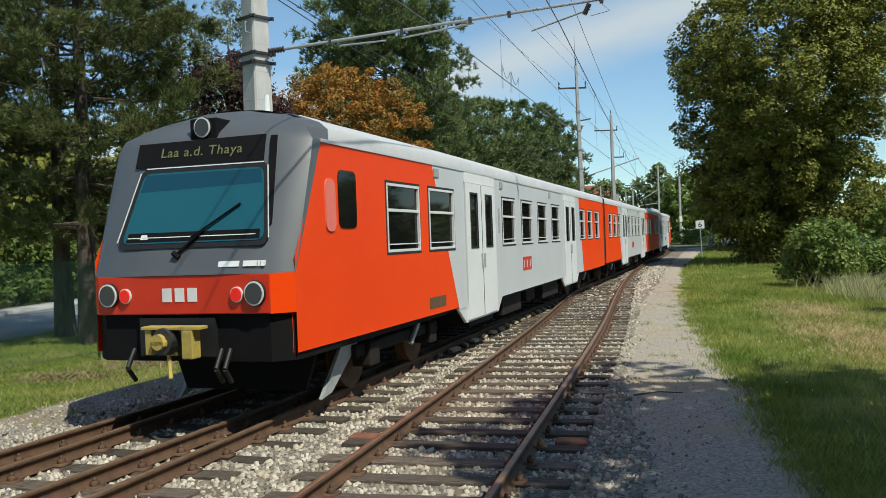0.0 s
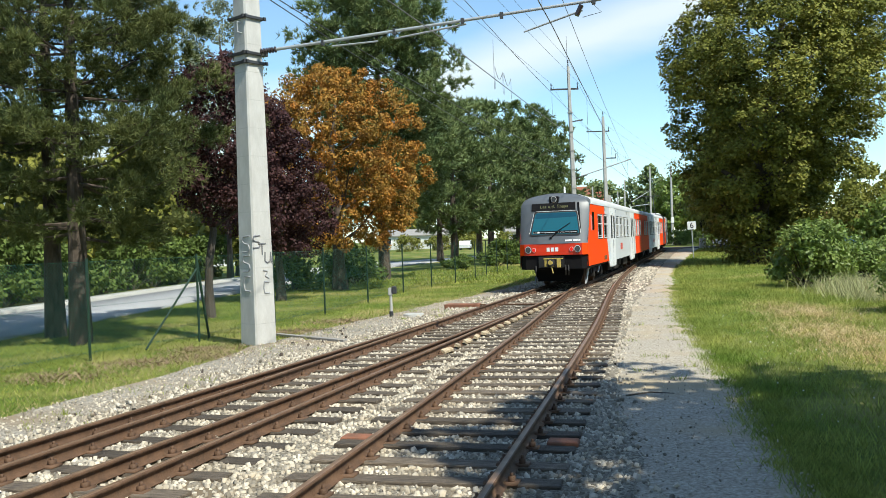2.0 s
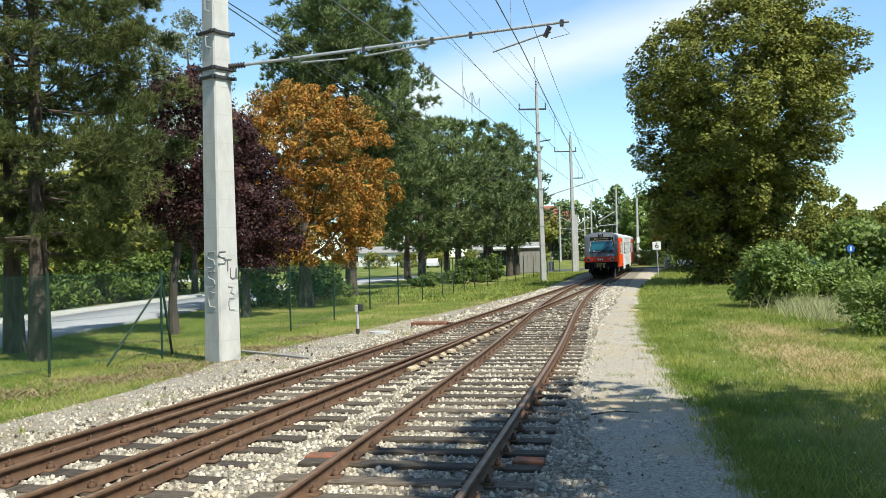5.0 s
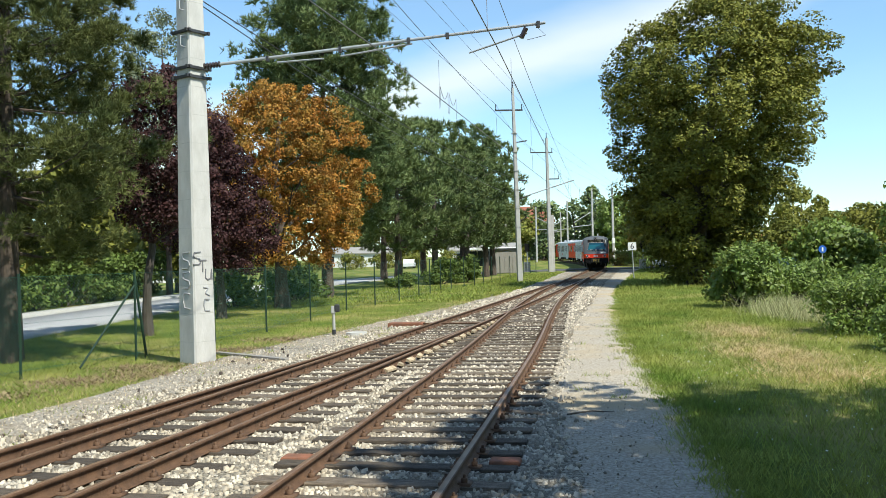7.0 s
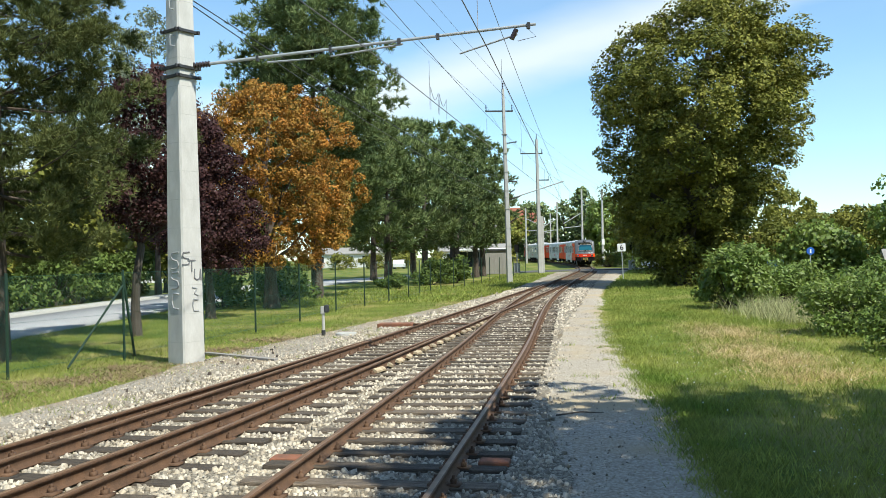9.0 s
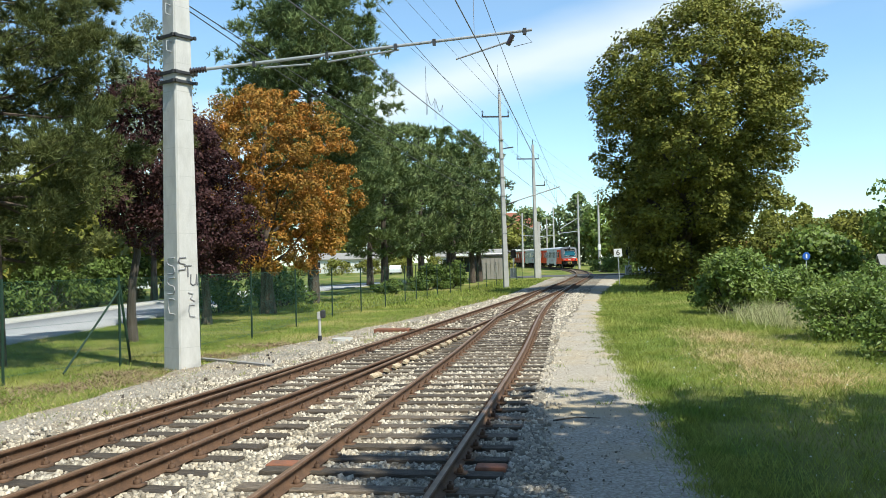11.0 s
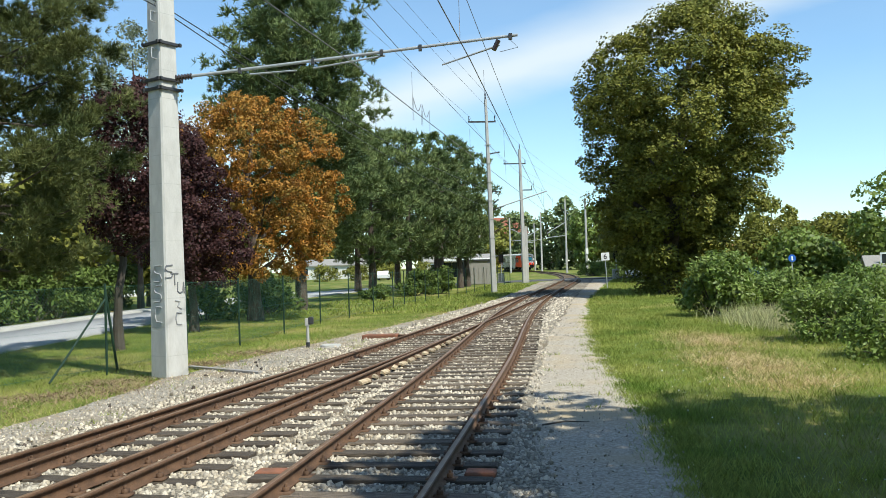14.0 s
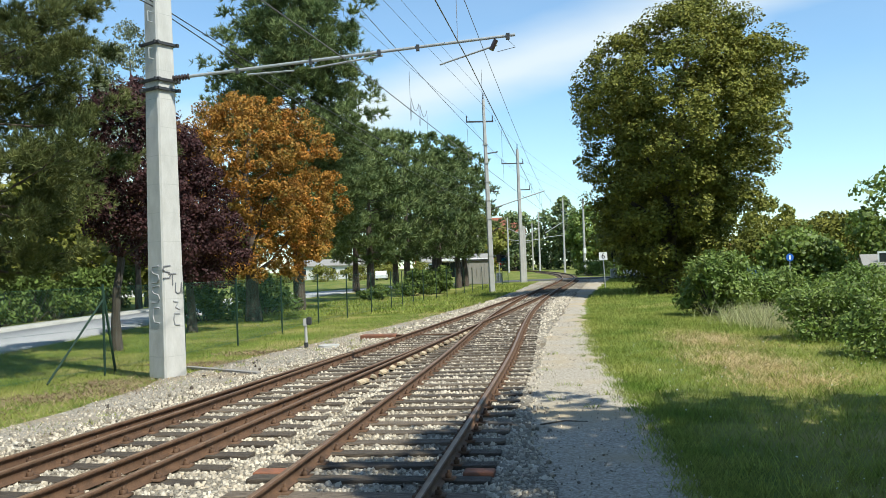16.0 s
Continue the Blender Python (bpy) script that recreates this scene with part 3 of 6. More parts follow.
def cab(car, tail):
    rows = [(1.67, 1.437, 1.22), (2.0, 1.437, 1.2), (2.45, 1.437, 1.17), (2.9, 1.437, 1.12), (3.15, 1.43, 1.08), (3.28, 1.34, 0.98), (3.4, 1.18, 0.82), (3.51, 0.88, 0.6), (3.59, 0.45, 0.3)]
    v, f = [], []
    for z, w, c in rows:
        y, e = face_y(z), 0.16 if z < 3.2 else 0.1
        v += [(-w, y + e + 0.04, z), (-c, y, z), (-c * 0.4, y - 0.02, z), (c * 0.4, y - 0.02, z), (c, y, z), (w, y + e + 0.04, z)]
    for j in range(len(rows) - 1):
        f += [(6 * j + i, 6 * j + i + 1, 6 * j + 7 + i, 6 * j + 6 + i) for i in range(5)]
    part("cab_front", (v, f), GREY, car, "dark grey sloping cab front")
    # grey side flanks behind the corner
    for sgn in (-1, 1):
        q = [(sgn * 1.435, 0.195, 1.67), (sgn * 1.439, 0.21, 1.67), (sgn * 1.439, 0.92, 3.16), (sgn * 1.43, 0.73, 3.15)]
        part("corner_post", (q, [(0, 1, 2, 3)]), GREY, car)
        q = [(sgn * 1.22, 0.0, 1.24), (sgn * 1.435, 0.2, 1.24), (sgn * 1.435, 0.2, 1.67), (sgn * 1.22, 0.0, 1.67)]
        part("corner_band", (q, [(0, 1, 2, 3)]), RED, car)
    rim = [(sx * w, face_y(z) + (0.2 if z < 3.2 else 0.14), z) for sx, rr in ((-1, rows[4:]), (1, rows[:3:-1])) for z, w, _ in rr]
    rim.insert(5, (0.0, face_y(3.59) - 0.02, 3.605))
    part("cab_roof", (rim + [(x, 1.12, z) for x, z in ROOFLINE], [(i, i + 1, 12 + i, 11 + i) for i in range(10)]), GREY, car)
    part("screen_recess", face_panel(bm_new(), [(1.08, 2.2), (1.16, 2.2), (1.06, 3.2), (0.98, 3.2)], 0.0, 0.03), BLACK, car)
    part("front_band", box(bm_new(), -1.22, 1.22, -0.008, 0.3, 1.24, 1.672, 0.012), CABRED, car, "dark red band with lamps below the windscreen")
    part("windscreen_seal", face_panel(bm_new(), rounded(-0.99, 1.16, -0.81, 1.0, 1.97, 2.9, 0.12), 0.006, 0.034), RUBBER, car)
    shield = part("windscreen", face_panel(bm_new(), rounded(-0.92, 1.1, -0.76, 0.95, 2.03, 2.84, 0.1), 0.02, 0.04), SHIELD, car, "teal tinted windscreen")
    for pts in ([(-1.0, 2.05), (-0.985, 2.05), (-0.815, 2.85), (-0.83, 2.85)], [(-0.75, 2.892), (0.94, 2.892), (0.94, 2.904), (-0.75, 2.904)], [(1.0, 2.86), (1.012, 2.86), (1.165, 2.05), (1.153, 2.05)]):
        part("screen_trim", face_panel(bm_new(), pts, 0.03, 0.038), ALU, shield)
    part("sun_blind", face_panel(bm_new(), [(-0.78, 2.62), (0.97, 2.66), (0.92, 2.82), (-0.73, 2.82)], 0.038, 0.0408), BLIND, shield, "dark blue sun blind behind the windscreen")
    part("paper", face_panel(bm_new(), [(-0.66, 2.075), (-0.54, 2.075), (-0.56, 2.13), (-0.64, 2.13)], 0.041, 0.0428), SIGNWHITE, shield)
    part("windscreen_trim", face_panel(bm_new(), [(-0.84, 2.09), (0.98, 2.09), (0.98, 2.1), (-0.84, 2.1)], 0.036, 0.046), ALU, shield)
    part("sill_shelf", face_panel(bm_new(), [(-0.86, 2.045), (1.04, 2.045), (1.03, 2.15), (-0.84, 2.15)], 0.038, 0.0415), BLACK, shield)
    part("wiper", rod(rod(rod(bm_new(), on_face(-0.1, 1.88, 0.05), on_face(0.26, 2.16, 0.07), 0.018), on_face(0.1, 2.08, 0.07), on_face(0.72, 2.44, 0.06), 0.012), on_face(-0.04, 1.86, 0.03), on_face(-0.12, 1.92, 0.06), 0.035), BLACK, shield)
    box_ob = part("destination_display", face_panel(bm_new(), [(-0.93, 2.92), (0.92, 2.92), (0.9, 3.22), (-0.93, 3.2)], 0.0, 0.035), BLACK, car, "black destination display with amber letters")
    curve = bpy.data.curves.new("lettering", "FONT")
    curve.body, curve.size, curve.align_x, curve.align_y, curve.extrude = "Laa a.d. Thaya", 0.17, "CENTER", "CENTER", 0.002
    curve.space_character = 1.1
    if tail:
        txt = new("lettering", curve)
        deps = bpy.context.evaluated_depsgraph_get()
        me = bpy.data.meshes.new_from_object(txt.evaluated_get(deps))
        bpy.data.objects.remove(txt)
        me.materials.clear()
        me.materials.append(AMBER)
        letters = new("lettering", me)
        letters.parent = box_ob
        letters.matrix_basis = Matrix.Translation(on_face(0.02, 3.07, 0.042)) @ pose(0, 0, 0, 90 - 20, 0, 0)
    part("lamp_housing", box(bm_new(), -0.2, 0.2, face_y(3.24) - 0.01, face_y(3.5) + 0.05, 3.2, 3.46, 0.02), BLACK, car)
    for x, z, r, out in ((0.0, 3.35, 0.125, 0.03), (-1.04, 1.46, 0.14, 0.05), (1.03, 1.46, 0.14, 0.05)):
        y = face_y(3.24) - 0.01 if z > 3 else 0.0
        rim = part("headlamp", rod(bm_new(), (x, y + 0.1, z), (x, y - out + 0.01, z), r, n=24), RUBBER, car, "round headlamp with a black rim")
        part("bezel", rod(bm_new(), (x, y, z), (x, y - out - 0.004, z), r * 0.93, n=24), ALU, rim)
        part("lens", rod(bm_new(), (x, y, z), (x, y - out - 0.012, z), r * 0.8, n=24), LAMPGLASS, rim)
    for x in (-0.8, 0.78):
        rim = part("tail_lamp", rod(bm_new(), (x, 0.1, 1.45), (x, -0.03, 1.45), 0.085, n=20), ALU, car, "lit red tail lamp with a bright bezel")
        part("lens", rod(bm_new(), (x, 0, 1.45), (x, -0.045, 1.45), 0.072, n=20), TAIL, rim)
    # plain shapes for the operator's mark and the vehicle number
    bm = bm_new()
    for x in (-0.2, -0.02, 0.16):
        box(bm, x - 0.065, x + 0.065, -0.016, 0, 1.38, 1.53)
    part("operator_mark", bm, PALE, car)
    bm = bm_new()
    for x0, x1 in ((0.52, 0.8), (0.86, 1.04), (1.06, 1.08), (1.1, 1.15)):
        face_panel(bm, [(x0, 1.75), (x1, 1.75), (x1, 1.81), (x0, 1.81)], 0.0, 0.026)
    part("number_bar", bm, PALE, car)
    # apron, coupler, plough
    bm = bm_new()
    prism(bm, [(-1.17, 0.06), (1.17, 0.06), (1.41, 0.24), (1.41, 1.4), (-1.41, 1.4), (-1.41, 0.24)], 0.72, 1.238)
    part("apron", bm, BLACK, car, "black apron around the coupler")
    part("coupler_pocket", box(bm_new(), -0.62, 0.45, 0.0, 0.064, 0.78, 1.2), RUBBER, car)
    coupler = part("coupler", rod(rod(bm_new(), (-0.04, 0.3, 0.98), (-0.04, -0.24, 0.98), 0.12, n=16), (-0.04, -0.2, 0.98), (-0.04, -0.34, 0.98), 0.16, 0.14, n=16), DARKSTEEL, car)
    bm = bm_new()
    box(bm, -0.36, 0.44, -0.3, -0.12, 1.1, 1.135, 0.006)
    box(bm, -0.32, -0.23, -0.28, -0.14, 0.83, 1.1, 0.008)
    box(bm, 0.2, 0.35, -0.3, -0.14, 0.79, 1.1, 0.012)
    box(bm, -0.16, 0.04, -0.4, -0.3, 0.93, 1.0, 0.015)
    part("yellow_frame", bm, YELLOW, coupler, "pale yellow guard frame over the coupler")
    part("coupling_head", rod(bm_new(), (-0.06, -0.3, 0.98), (-0.06, -0.4, 0.98), 0.085, n=16), YELLOW, coupler)
    part("hook", rod(rod(bm_new(), (-0.04, -0.22, 0.82), (0.04, -0.3, 0.58), 0.024), (-0.06, -0.2, 0.83), (0.06, -0.2, 0.84), 0.022), YELLOW, coupler)
    for x in (-0.75, 0.5, 0.62):
        part("brake_hose", rod(rod(bm_new(), (x, 0.05, 0.85), (x + 0.03, -0.12, 0.66), 0.028), (x + 0.03, -0.12, 0.66), (x, 0.05, 0.5), 0.028), RUBBER, car)
    bm = bm_new()
    prism(bm, [(-1.1, 0.73), (1.1, 0.73), (0.9, 0.2), (-0.9, 0.2)], 1.25, 1.32, axis="y")
    part("rail_guard", bm, BLACK, car)
    for sx in (-1, 1):
        bm = bm_new()
        prism(bm, [(1.32, 0.08), (1.6, 0.12), (2.4, 0.62), (2.3, 0.74), (2.0, 0.74)], *sorted((sx * 1.05, sx * 1.1)), axis="x")
        part("guard_plate", bm, STEEL, car)
    part("aerial", rod(bm_new(), (0.28, 1.6, 3.48), (0.28, 1.6, 3.86), 0.045, 0.035, n=10), SIGNWHITE, car)
    part("roof_pod", box(bm_new(), 0.5, 0.95, 1.3, 1.9, 3.42, 3.53, 0.03), LIGHTGREY, car)


def railcar(label, cab_end, tail=False, pantograph=False):
    car = thing("railcar", label, "railcar", group="coupled railcars")
    wins = [(2.84, 4.04), (4.52, 5.68)] if cab_end else [(1.3, 2.3), (3.0, 4.0), (4.7, 5.6)]
    wins += [(9.1, 10.2), (10.92, 12.02), (12.75, 13.85), (14.58, 15.72), (19.5, 20.45), (21.2, 22.2), (23.0, 24.0)]
    doors = [(6.35, 8.41), (16.47, 18.5)]
    edge = lambda z: 5.84 - (z - 0.8) * 0.49
    edge2 = lambda z: 20.0 - (z - 0.8) * 0.3
    start = (lambda z: 0.2 if z < 1.9 else 0.26 + (z - 1.67) * 0.43) if cab_end else (lambda z: 0.12)
    for sgn in (-1, 1):
        w = wall_zone(start, edge, 0.8, wins, sgn)
        part("red_side", w, RED, car, "glossy orange-red side panels")
        for a, b in zip([edge, lambda z: doors[0][1] + 0.04, lambda z: doors[1][1] + 0.04], [lambda z: doors[0][0] - 0.04, lambda z: doors[1][0] - 0.04, edge2]):
            part("grey_side", wall_zone(a, b, 0.77, wins, sgn), LIGHTGREY, car, "light grey side panels")
        part("red_side", wall_zone(edge2, lambda z: CAR - 0.12, 0.76, wins, sgn), RED, car)
        if cab_end:
            part("cab_side_window", prism(bm_new(), rounded(1.32, 1.82, 1.32, 1.82, 2.14, 2.84, 0.1), *sorted((sgn * (HALF - 0.02), sgn * (HALF + 0.012))), axis="x"), GLASS, car)
            part("folded_mirror", prism(bm_new(), rounded(0.96, 1.22, 0.96, 1.22, 2.1, 2.72, 0.12), *sorted((sgn * HALF, sgn * (HALF + 0.02))), axis="x"), PINK, car)
            part("vent_grille", box(bm_new(), *sorted((sgn * HALF, sgn * (HALF + 0.008))), 4.4, 5.15, 0.9, 1.07), GRILLE, car)
        for y0, y1 in wins:
            side_window(car, y0, y1, sgn)
        for y0, y1 in doors:
            door_pair(car, y0, y1, sgn)
        for y in (4.75 if cab_end else 5.9, 8.9, 14.2):
            part("side_lamp", box(bm_new(), *sorted((sgn * HALF, sgn * (HALF + 0.02))), y, y + 0.22, 2.95, 3.08), STEEL, car)
        part("notice", box(bm_new(), *sorted((sgn * HALF, sgn * (HALF + 0.006))), 8.72, 8.84, 2.05, 2.55), STEEL, car)
        bm = bm_new()
        for y in (10.9, 11.22, 11.54):
            ring(bm, y, y + 0.27, 1.2, 1.5, 0.07, sgn * HALF, sgn * (HALF + 0.007))
        part("operator_mark", bm, CABRED, car)
        part("gutter", box(box(bm_new(), *sorted((sgn * 1.43, sgn * 1.45)), 0.9 if cab_end else 0.12, 6.3, 3.13, 3.17), *sorted((sgn * 1.43, sgn * 1.45)), 6.3, CAR - 0.12, 3.13, 3.17), LIGHTGREY, car)
    smooth(part("roof", roof_loft(1.12 if cab_end else 0.1, CAR - 0.1), ROOF, car, "silver grey curved roof"))
    part("floor_pan", box(bm_new(), -1.36, 1.36, 0.4, CAR - 0.15, 0.7, 0.95), UNDER, car)
    part("inner_floor", box(bm_new(), -1.36, 1.36, 0.9, CAR - 0.2, 0.95, 1.05), INSIDE, car)
    part("inner_ceiling", box(bm_new(), -1.3, 1.3, 0.95, CAR - 0.2, 2.98, 3.02), INSIDE, car)
    part("partition", box(bm_new(), -1.36, 1.36, 2.0, 2.06, 1.05, 2.98), INSIDE, car)
    for y in (6.0, 8.75, 16.1, 18.9):
        for sx in (-1, 1):
            part("partition", box(bm_new(), *sorted((sx * 0.45, sx * 1.36)), y, y + 0.04, 1.05, 2.6), INSIDE, car)
    for y in (3.0, 4.9, 9.4, 11.0, 12.9, 14.7, 19.9, 21.6, 23.4):
        for sx in (-1, 1):
            part("seat", box(box(bm_new(), *sorted((sx * 0.4, sx * 1.3)), y, y + 0.5, 1.2, 1.5, 0.05), *sorted((sx * 0.4, sx * 1.3)), y + 0.45, y + 0.58, 1.45, 2.2, 0.05), SEATBLUE, car)
    for y in ([CAR - 0.12] if cab_end else [0.12, CAR - 0.12]):
        bm = bm_new()
        box(bm, -1.4, -0.55, y - 0.03, y + 0.03, 0.8, 3.3)
        box(bm, 0.55, 1.4, y - 0.03, y + 0.03, 0.8, 3.3)
        box(bm, -0.55, 0.55, y - 0.03, y + 0.03, 3.05, 3.45)
        part("end_wall", bm, GREY, car)
        part("gangway_bellows", box(bm_new(), -0.62, 0.62, min(y, y + (0.25 if y > 5 else -0.25)), max(y, y + (0.25 if y > 5 else -0.25)), 0.9, 3.1, 0.05), RUBBER, car)
    for y0, y1, x, z0 in ((7.2, 9.0, 1.2, 0.32), (9.6, 11.4, 1.25, 0.3), (12.2, 13.2, 1.2, 0.4), (14.0, 16.2, 1.25, 0.33)):
        part("equipment_box", box(bm_new(), -x, x, y0, y1, z0, 0.72, 0.03), UNDER, car)
    bogie(car, 3.9)
    bogie(car, CAR - 3.9)
    if cab_end:
        cab(car, tail)
    if pantograph:
        for y in (9.0, 12.5, 15.5):
            part("roof_unit", box(bm_new(), -0.8, 0.8, y, y + 1.8, 3.5, 3.78, 0.05), ROOF, car)
        bm = bm_new()
        for x in (-0.55, 0.55):
            rod(bm, (x, 19.0, 3.6), (x * 0.7, 20.7, 4.5), 0.03)
            rod(bm, (x * 0.7, 20.7, 4.5), (x * 0.6, 19.3, 5.45), 0.025)
        rod(bm, (-0.9, 19.3, 5.48), (0.9, 19.3, 5.48), 0.03)
        rod(bm, (-0.6, 19.0, 3.6), (0.6, 19.0, 3.6), 0.04)
        rod(bm, (-0.6, 20.8, 3.6), (0.6, 20.8, 3.6), 0.04)
        part("pantograph", bm, DARKSTEEL, car, "raised dark pantograph")
    if cab_end:
        # the body narrows towards the cab
        for ob in car.children_recursive:
            co = np.empty(len(ob.data.vertices) * 3, dtype=np.float32)
            ob.data.vertices.foreach_get("co", co)
            co = co.reshape(-1, 3)
            if ob.name.split(".")[0] in ("lettering", "bogie", "wheel", "axle", "axle_box", "spring", "damper"):
                continue
            co[:, 0] *= 1.0 - 0.105 * np.clip((6.3 - co[:, 1]) / 6.3, 0.0, 1.0)
            ob.data.vertices.foreach_set("co", co.ravel())
            ob.data.update()
    return car


TAIL_CAR = railcar("orange-red and light grey control car with a dark grey cab front", True, tail=True)
MIDDLE_CAR = railcar("light grey middle railcar with orange-red ends", False)
HEAD_CAR = railcar("light grey motor car with orange-red ends and pantograph", True, pantograph=True)
# where the train's tail stands along the line, second by second
TAIL_AT = spline([(0, 9.36), (0.5, 15.25), (1.0, 21.4), (1.5, 27.4), (2.0, 33.4), (2.5, 39.5), (3.0, 45.6), (4.0, 57.8), (6.5, 88.5), (8.0, 107.0), (9.0, 119.3), (11.5, 150.0), (12.5, 162.5), (16.0, 206.0)])


def motions():
    for car, ahead, turned in ((TAIL_CAR, 0.0, False), (MIDDLE_CAR, CAR + 0.3, False), (HEAD_CAR, 2 * (CAR + 0.3) + CAR, True)):
        rows = []
        for k in range(65):
            t = k * 0.25
            s = TAIL_AT(t) + ahead
            a, b = (s + 3.9, s + CAR - 3.9) if not turned else (s - 3.9, s - CAR + 3.9)
            p, q = line(a)[0], line(b)[0]
            d = (q - p).normalized()
            o = p - d * 3.9
            rows.append((t, pose(o.x, o.y, o.z + RAIL_TOP, math.degrees(math.asin(d.z)), 0, -math.degrees(math.atan2(d.x, d.y)))))
        walk(car, rows)


# ---- plants ----
def quads_at(points, normals, size, rng, aspect=0.7):
    """Leaves: one four-cornered leaf at each point, bent across the middle."""
    n = len(points)
    t = rng.normal(size=(n, 3))
    nn = normals + rng.normal(size=(n, 3)) * 0.75
    nn /= np.linalg.norm(nn, axis=1, keepdims=True) + 1e-9
    t -= nn * (t * nn).sum(1, keepdims=True)
    t /= np.linalg.norm(t, axis=1, keepdims=True) + 1e-9
    b = np.cross(nn, t)
    s = (size * rng.uniform(0.6, 1.35, n))[:, None]
    v = np.empty((n, 4, 3))
    v[:, 0], v[:, 2] = points - t * s, points + t * s
    v[:, 1], v[:, 3] = points + b * s * aspect - nn * s * 0.25, points - b * s * aspect - nn * s * 0.25
    return v.reshape(-1, 3), np.arange(4 * n).reshape(-1, 4)


def tufts_at(points, ways, length, rng, count=9, width=0.12):
    """Needle tufts: narrow three-cornered needles that spread round a shoot."""
    n = len(points)
    p = np.repeat(points, count, 0)
    w = np.repeat(ways, count, 0) + rng.normal(size=(n * count, 3)) * 0.65
    w /= np.linalg.norm(w, axis=1, keepdims=True) + 1e-9
    s = np.cross(w, rng.normal(size=w.shape))
    s /= np.linalg.norm(s, axis=1, keepdims=True) + 1e-9
    k = (length * rng.uniform(0.7, 1.3, n * count))[:, None]
    v = np.empty((n * count, 3, 3))
    v[:, 0], v[:, 1], v[:, 2] = p - s * k * width, p + s * k * width, p + w * k
    return v.reshape(-1, 3), np.arange(3 * n * count).reshape(-1, 3)


def shell(rng, n, centre, radii, inner=0.55):
    d = rng.normal(size=(n, 3))
    d /= np.linalg.norm(d, axis=1, keepdims=True)
    r = rng.uniform(inner, 1.0, n)[:, None] ** 0.6
    return centre + d * r * radii, d


def trunk_mesh(height, r0, r1, rng, limbs, lean=0.0, first=0.35, reach=0.3, up=0.6):
    bm = bm_new()
    n = 8
    pts = [Vector((lean * height * (k / n) ** 1.5 + rng.uniform(-1, 1) * 0.04 * k, rng.uniform(-1, 1) * 0.04 * k, height * k / n)) for k in range(n + 1)]
    pts[0] = Vector((0, 0, -0.15))
    for k in range(n):
        a, b = r0 + (r1 - r0) * k / n, r0 + (r1 - r0) * (k + 1) / n
        rod(bm, pts[k], pts[k + 1] + (pts[k + 1] - pts[k]) * 0.05, a * (1.35 if k == 0 else 1.0), b, 10)
    for i in range(limbs):
        h = first + (0.95 - first) * i / max(1, limbs)
        k = int(h * n)
        base = pts[k].lerp(pts[k + 1], h * n - k)
        az, ln = i * 2.4 + rng.uniform(-0.4, 0.4), height * reach * (1.1 - 0.6 * h) * rng.uniform(0.7, 1.2)
        mid = base + Vector((math.cos(az), math.sin(az), up * 0.7)) * ln * 0.5
        tip = mid + Vector((math.cos(az), math.sin(az), up * 1.2)) * ln * 0.5
        rr = r0 * 0.38 * (1.1 - h)
        rod(bm, base, mid, rr, rr * 0.7, 6)
        rod(bm, mid, tip, rr * 0.7, rr * 0.25, 6)
    return bm


def broad_tree(name, label, place, profile, leaf_mat, seed, blobs=120, per=110, leaf=0.16, trunk_r=0.25, bark=BARK_DARK, blob=(0.7, 1.3), limbs=12, lean=0.0, inner=0.45, deep=0.62, category="tree", squash=0.8, flat=0.3):
    """profile: (height, radius) pairs of the crown's outline; uneven clumps of leaves fill its outer part."""
    rng = np.random.default_rng(seed)
    t = thing(name, label, category, pose(*place))
    radius = spline(profile)
    low, high = profile[0][0], profile[-1][0]
    part("trunk", trunk_mesh(low + (high - low) * 0.8, trunk_r, trunk_r * 0.25, rng, limbs, lean, first=max(0.1, low / high + 0.05), reach=0.3, up=0.9), bark, t)
    pts, nor = [], []
    wide = max(r for _, r in profile)
    hole = rng.uniform(0, 100, 3)
    made = 0
    while made < blobs:
        z = rng.uniform(low, high)
        r = max(0.05, radius(z))
        if rng.uniform() > (r / wide) ** 1.2 + 0.12:
            continue
        made += 1
        a, q = rng.uniform(0, 6.283), rng.uniform(deep, 1.0)
        bump = 1.0 + 0.3 * noise.noise((math.cos(a) * 1.6 + hole[0], math.sin(a) * 1.6 + hole[1], z * 1.8 / wide + hole[2]))
        b = rng.uniform(*blob)
        c = np.array([math.cos(a) * (r * q * bump - b * 0.4) + lean * z, math.sin(a) * (r * q * bump - b * 0.4), z])
        p, d = shell(rng, per, c, np.array([b, b, b * squash]), inner)
        pts.append(p)
        out = np.array([math.cos(a), math.sin(a), 0.5 * (z - low) / (high - low)])
        nor.append(d * 0.7 + out * 0.4 + np.array([0, 0, flat]))
    part("crown", quads_at(np.concatenate(pts), np.concatenate(nor), leaf, rng), leaf_mat, t)
    return t


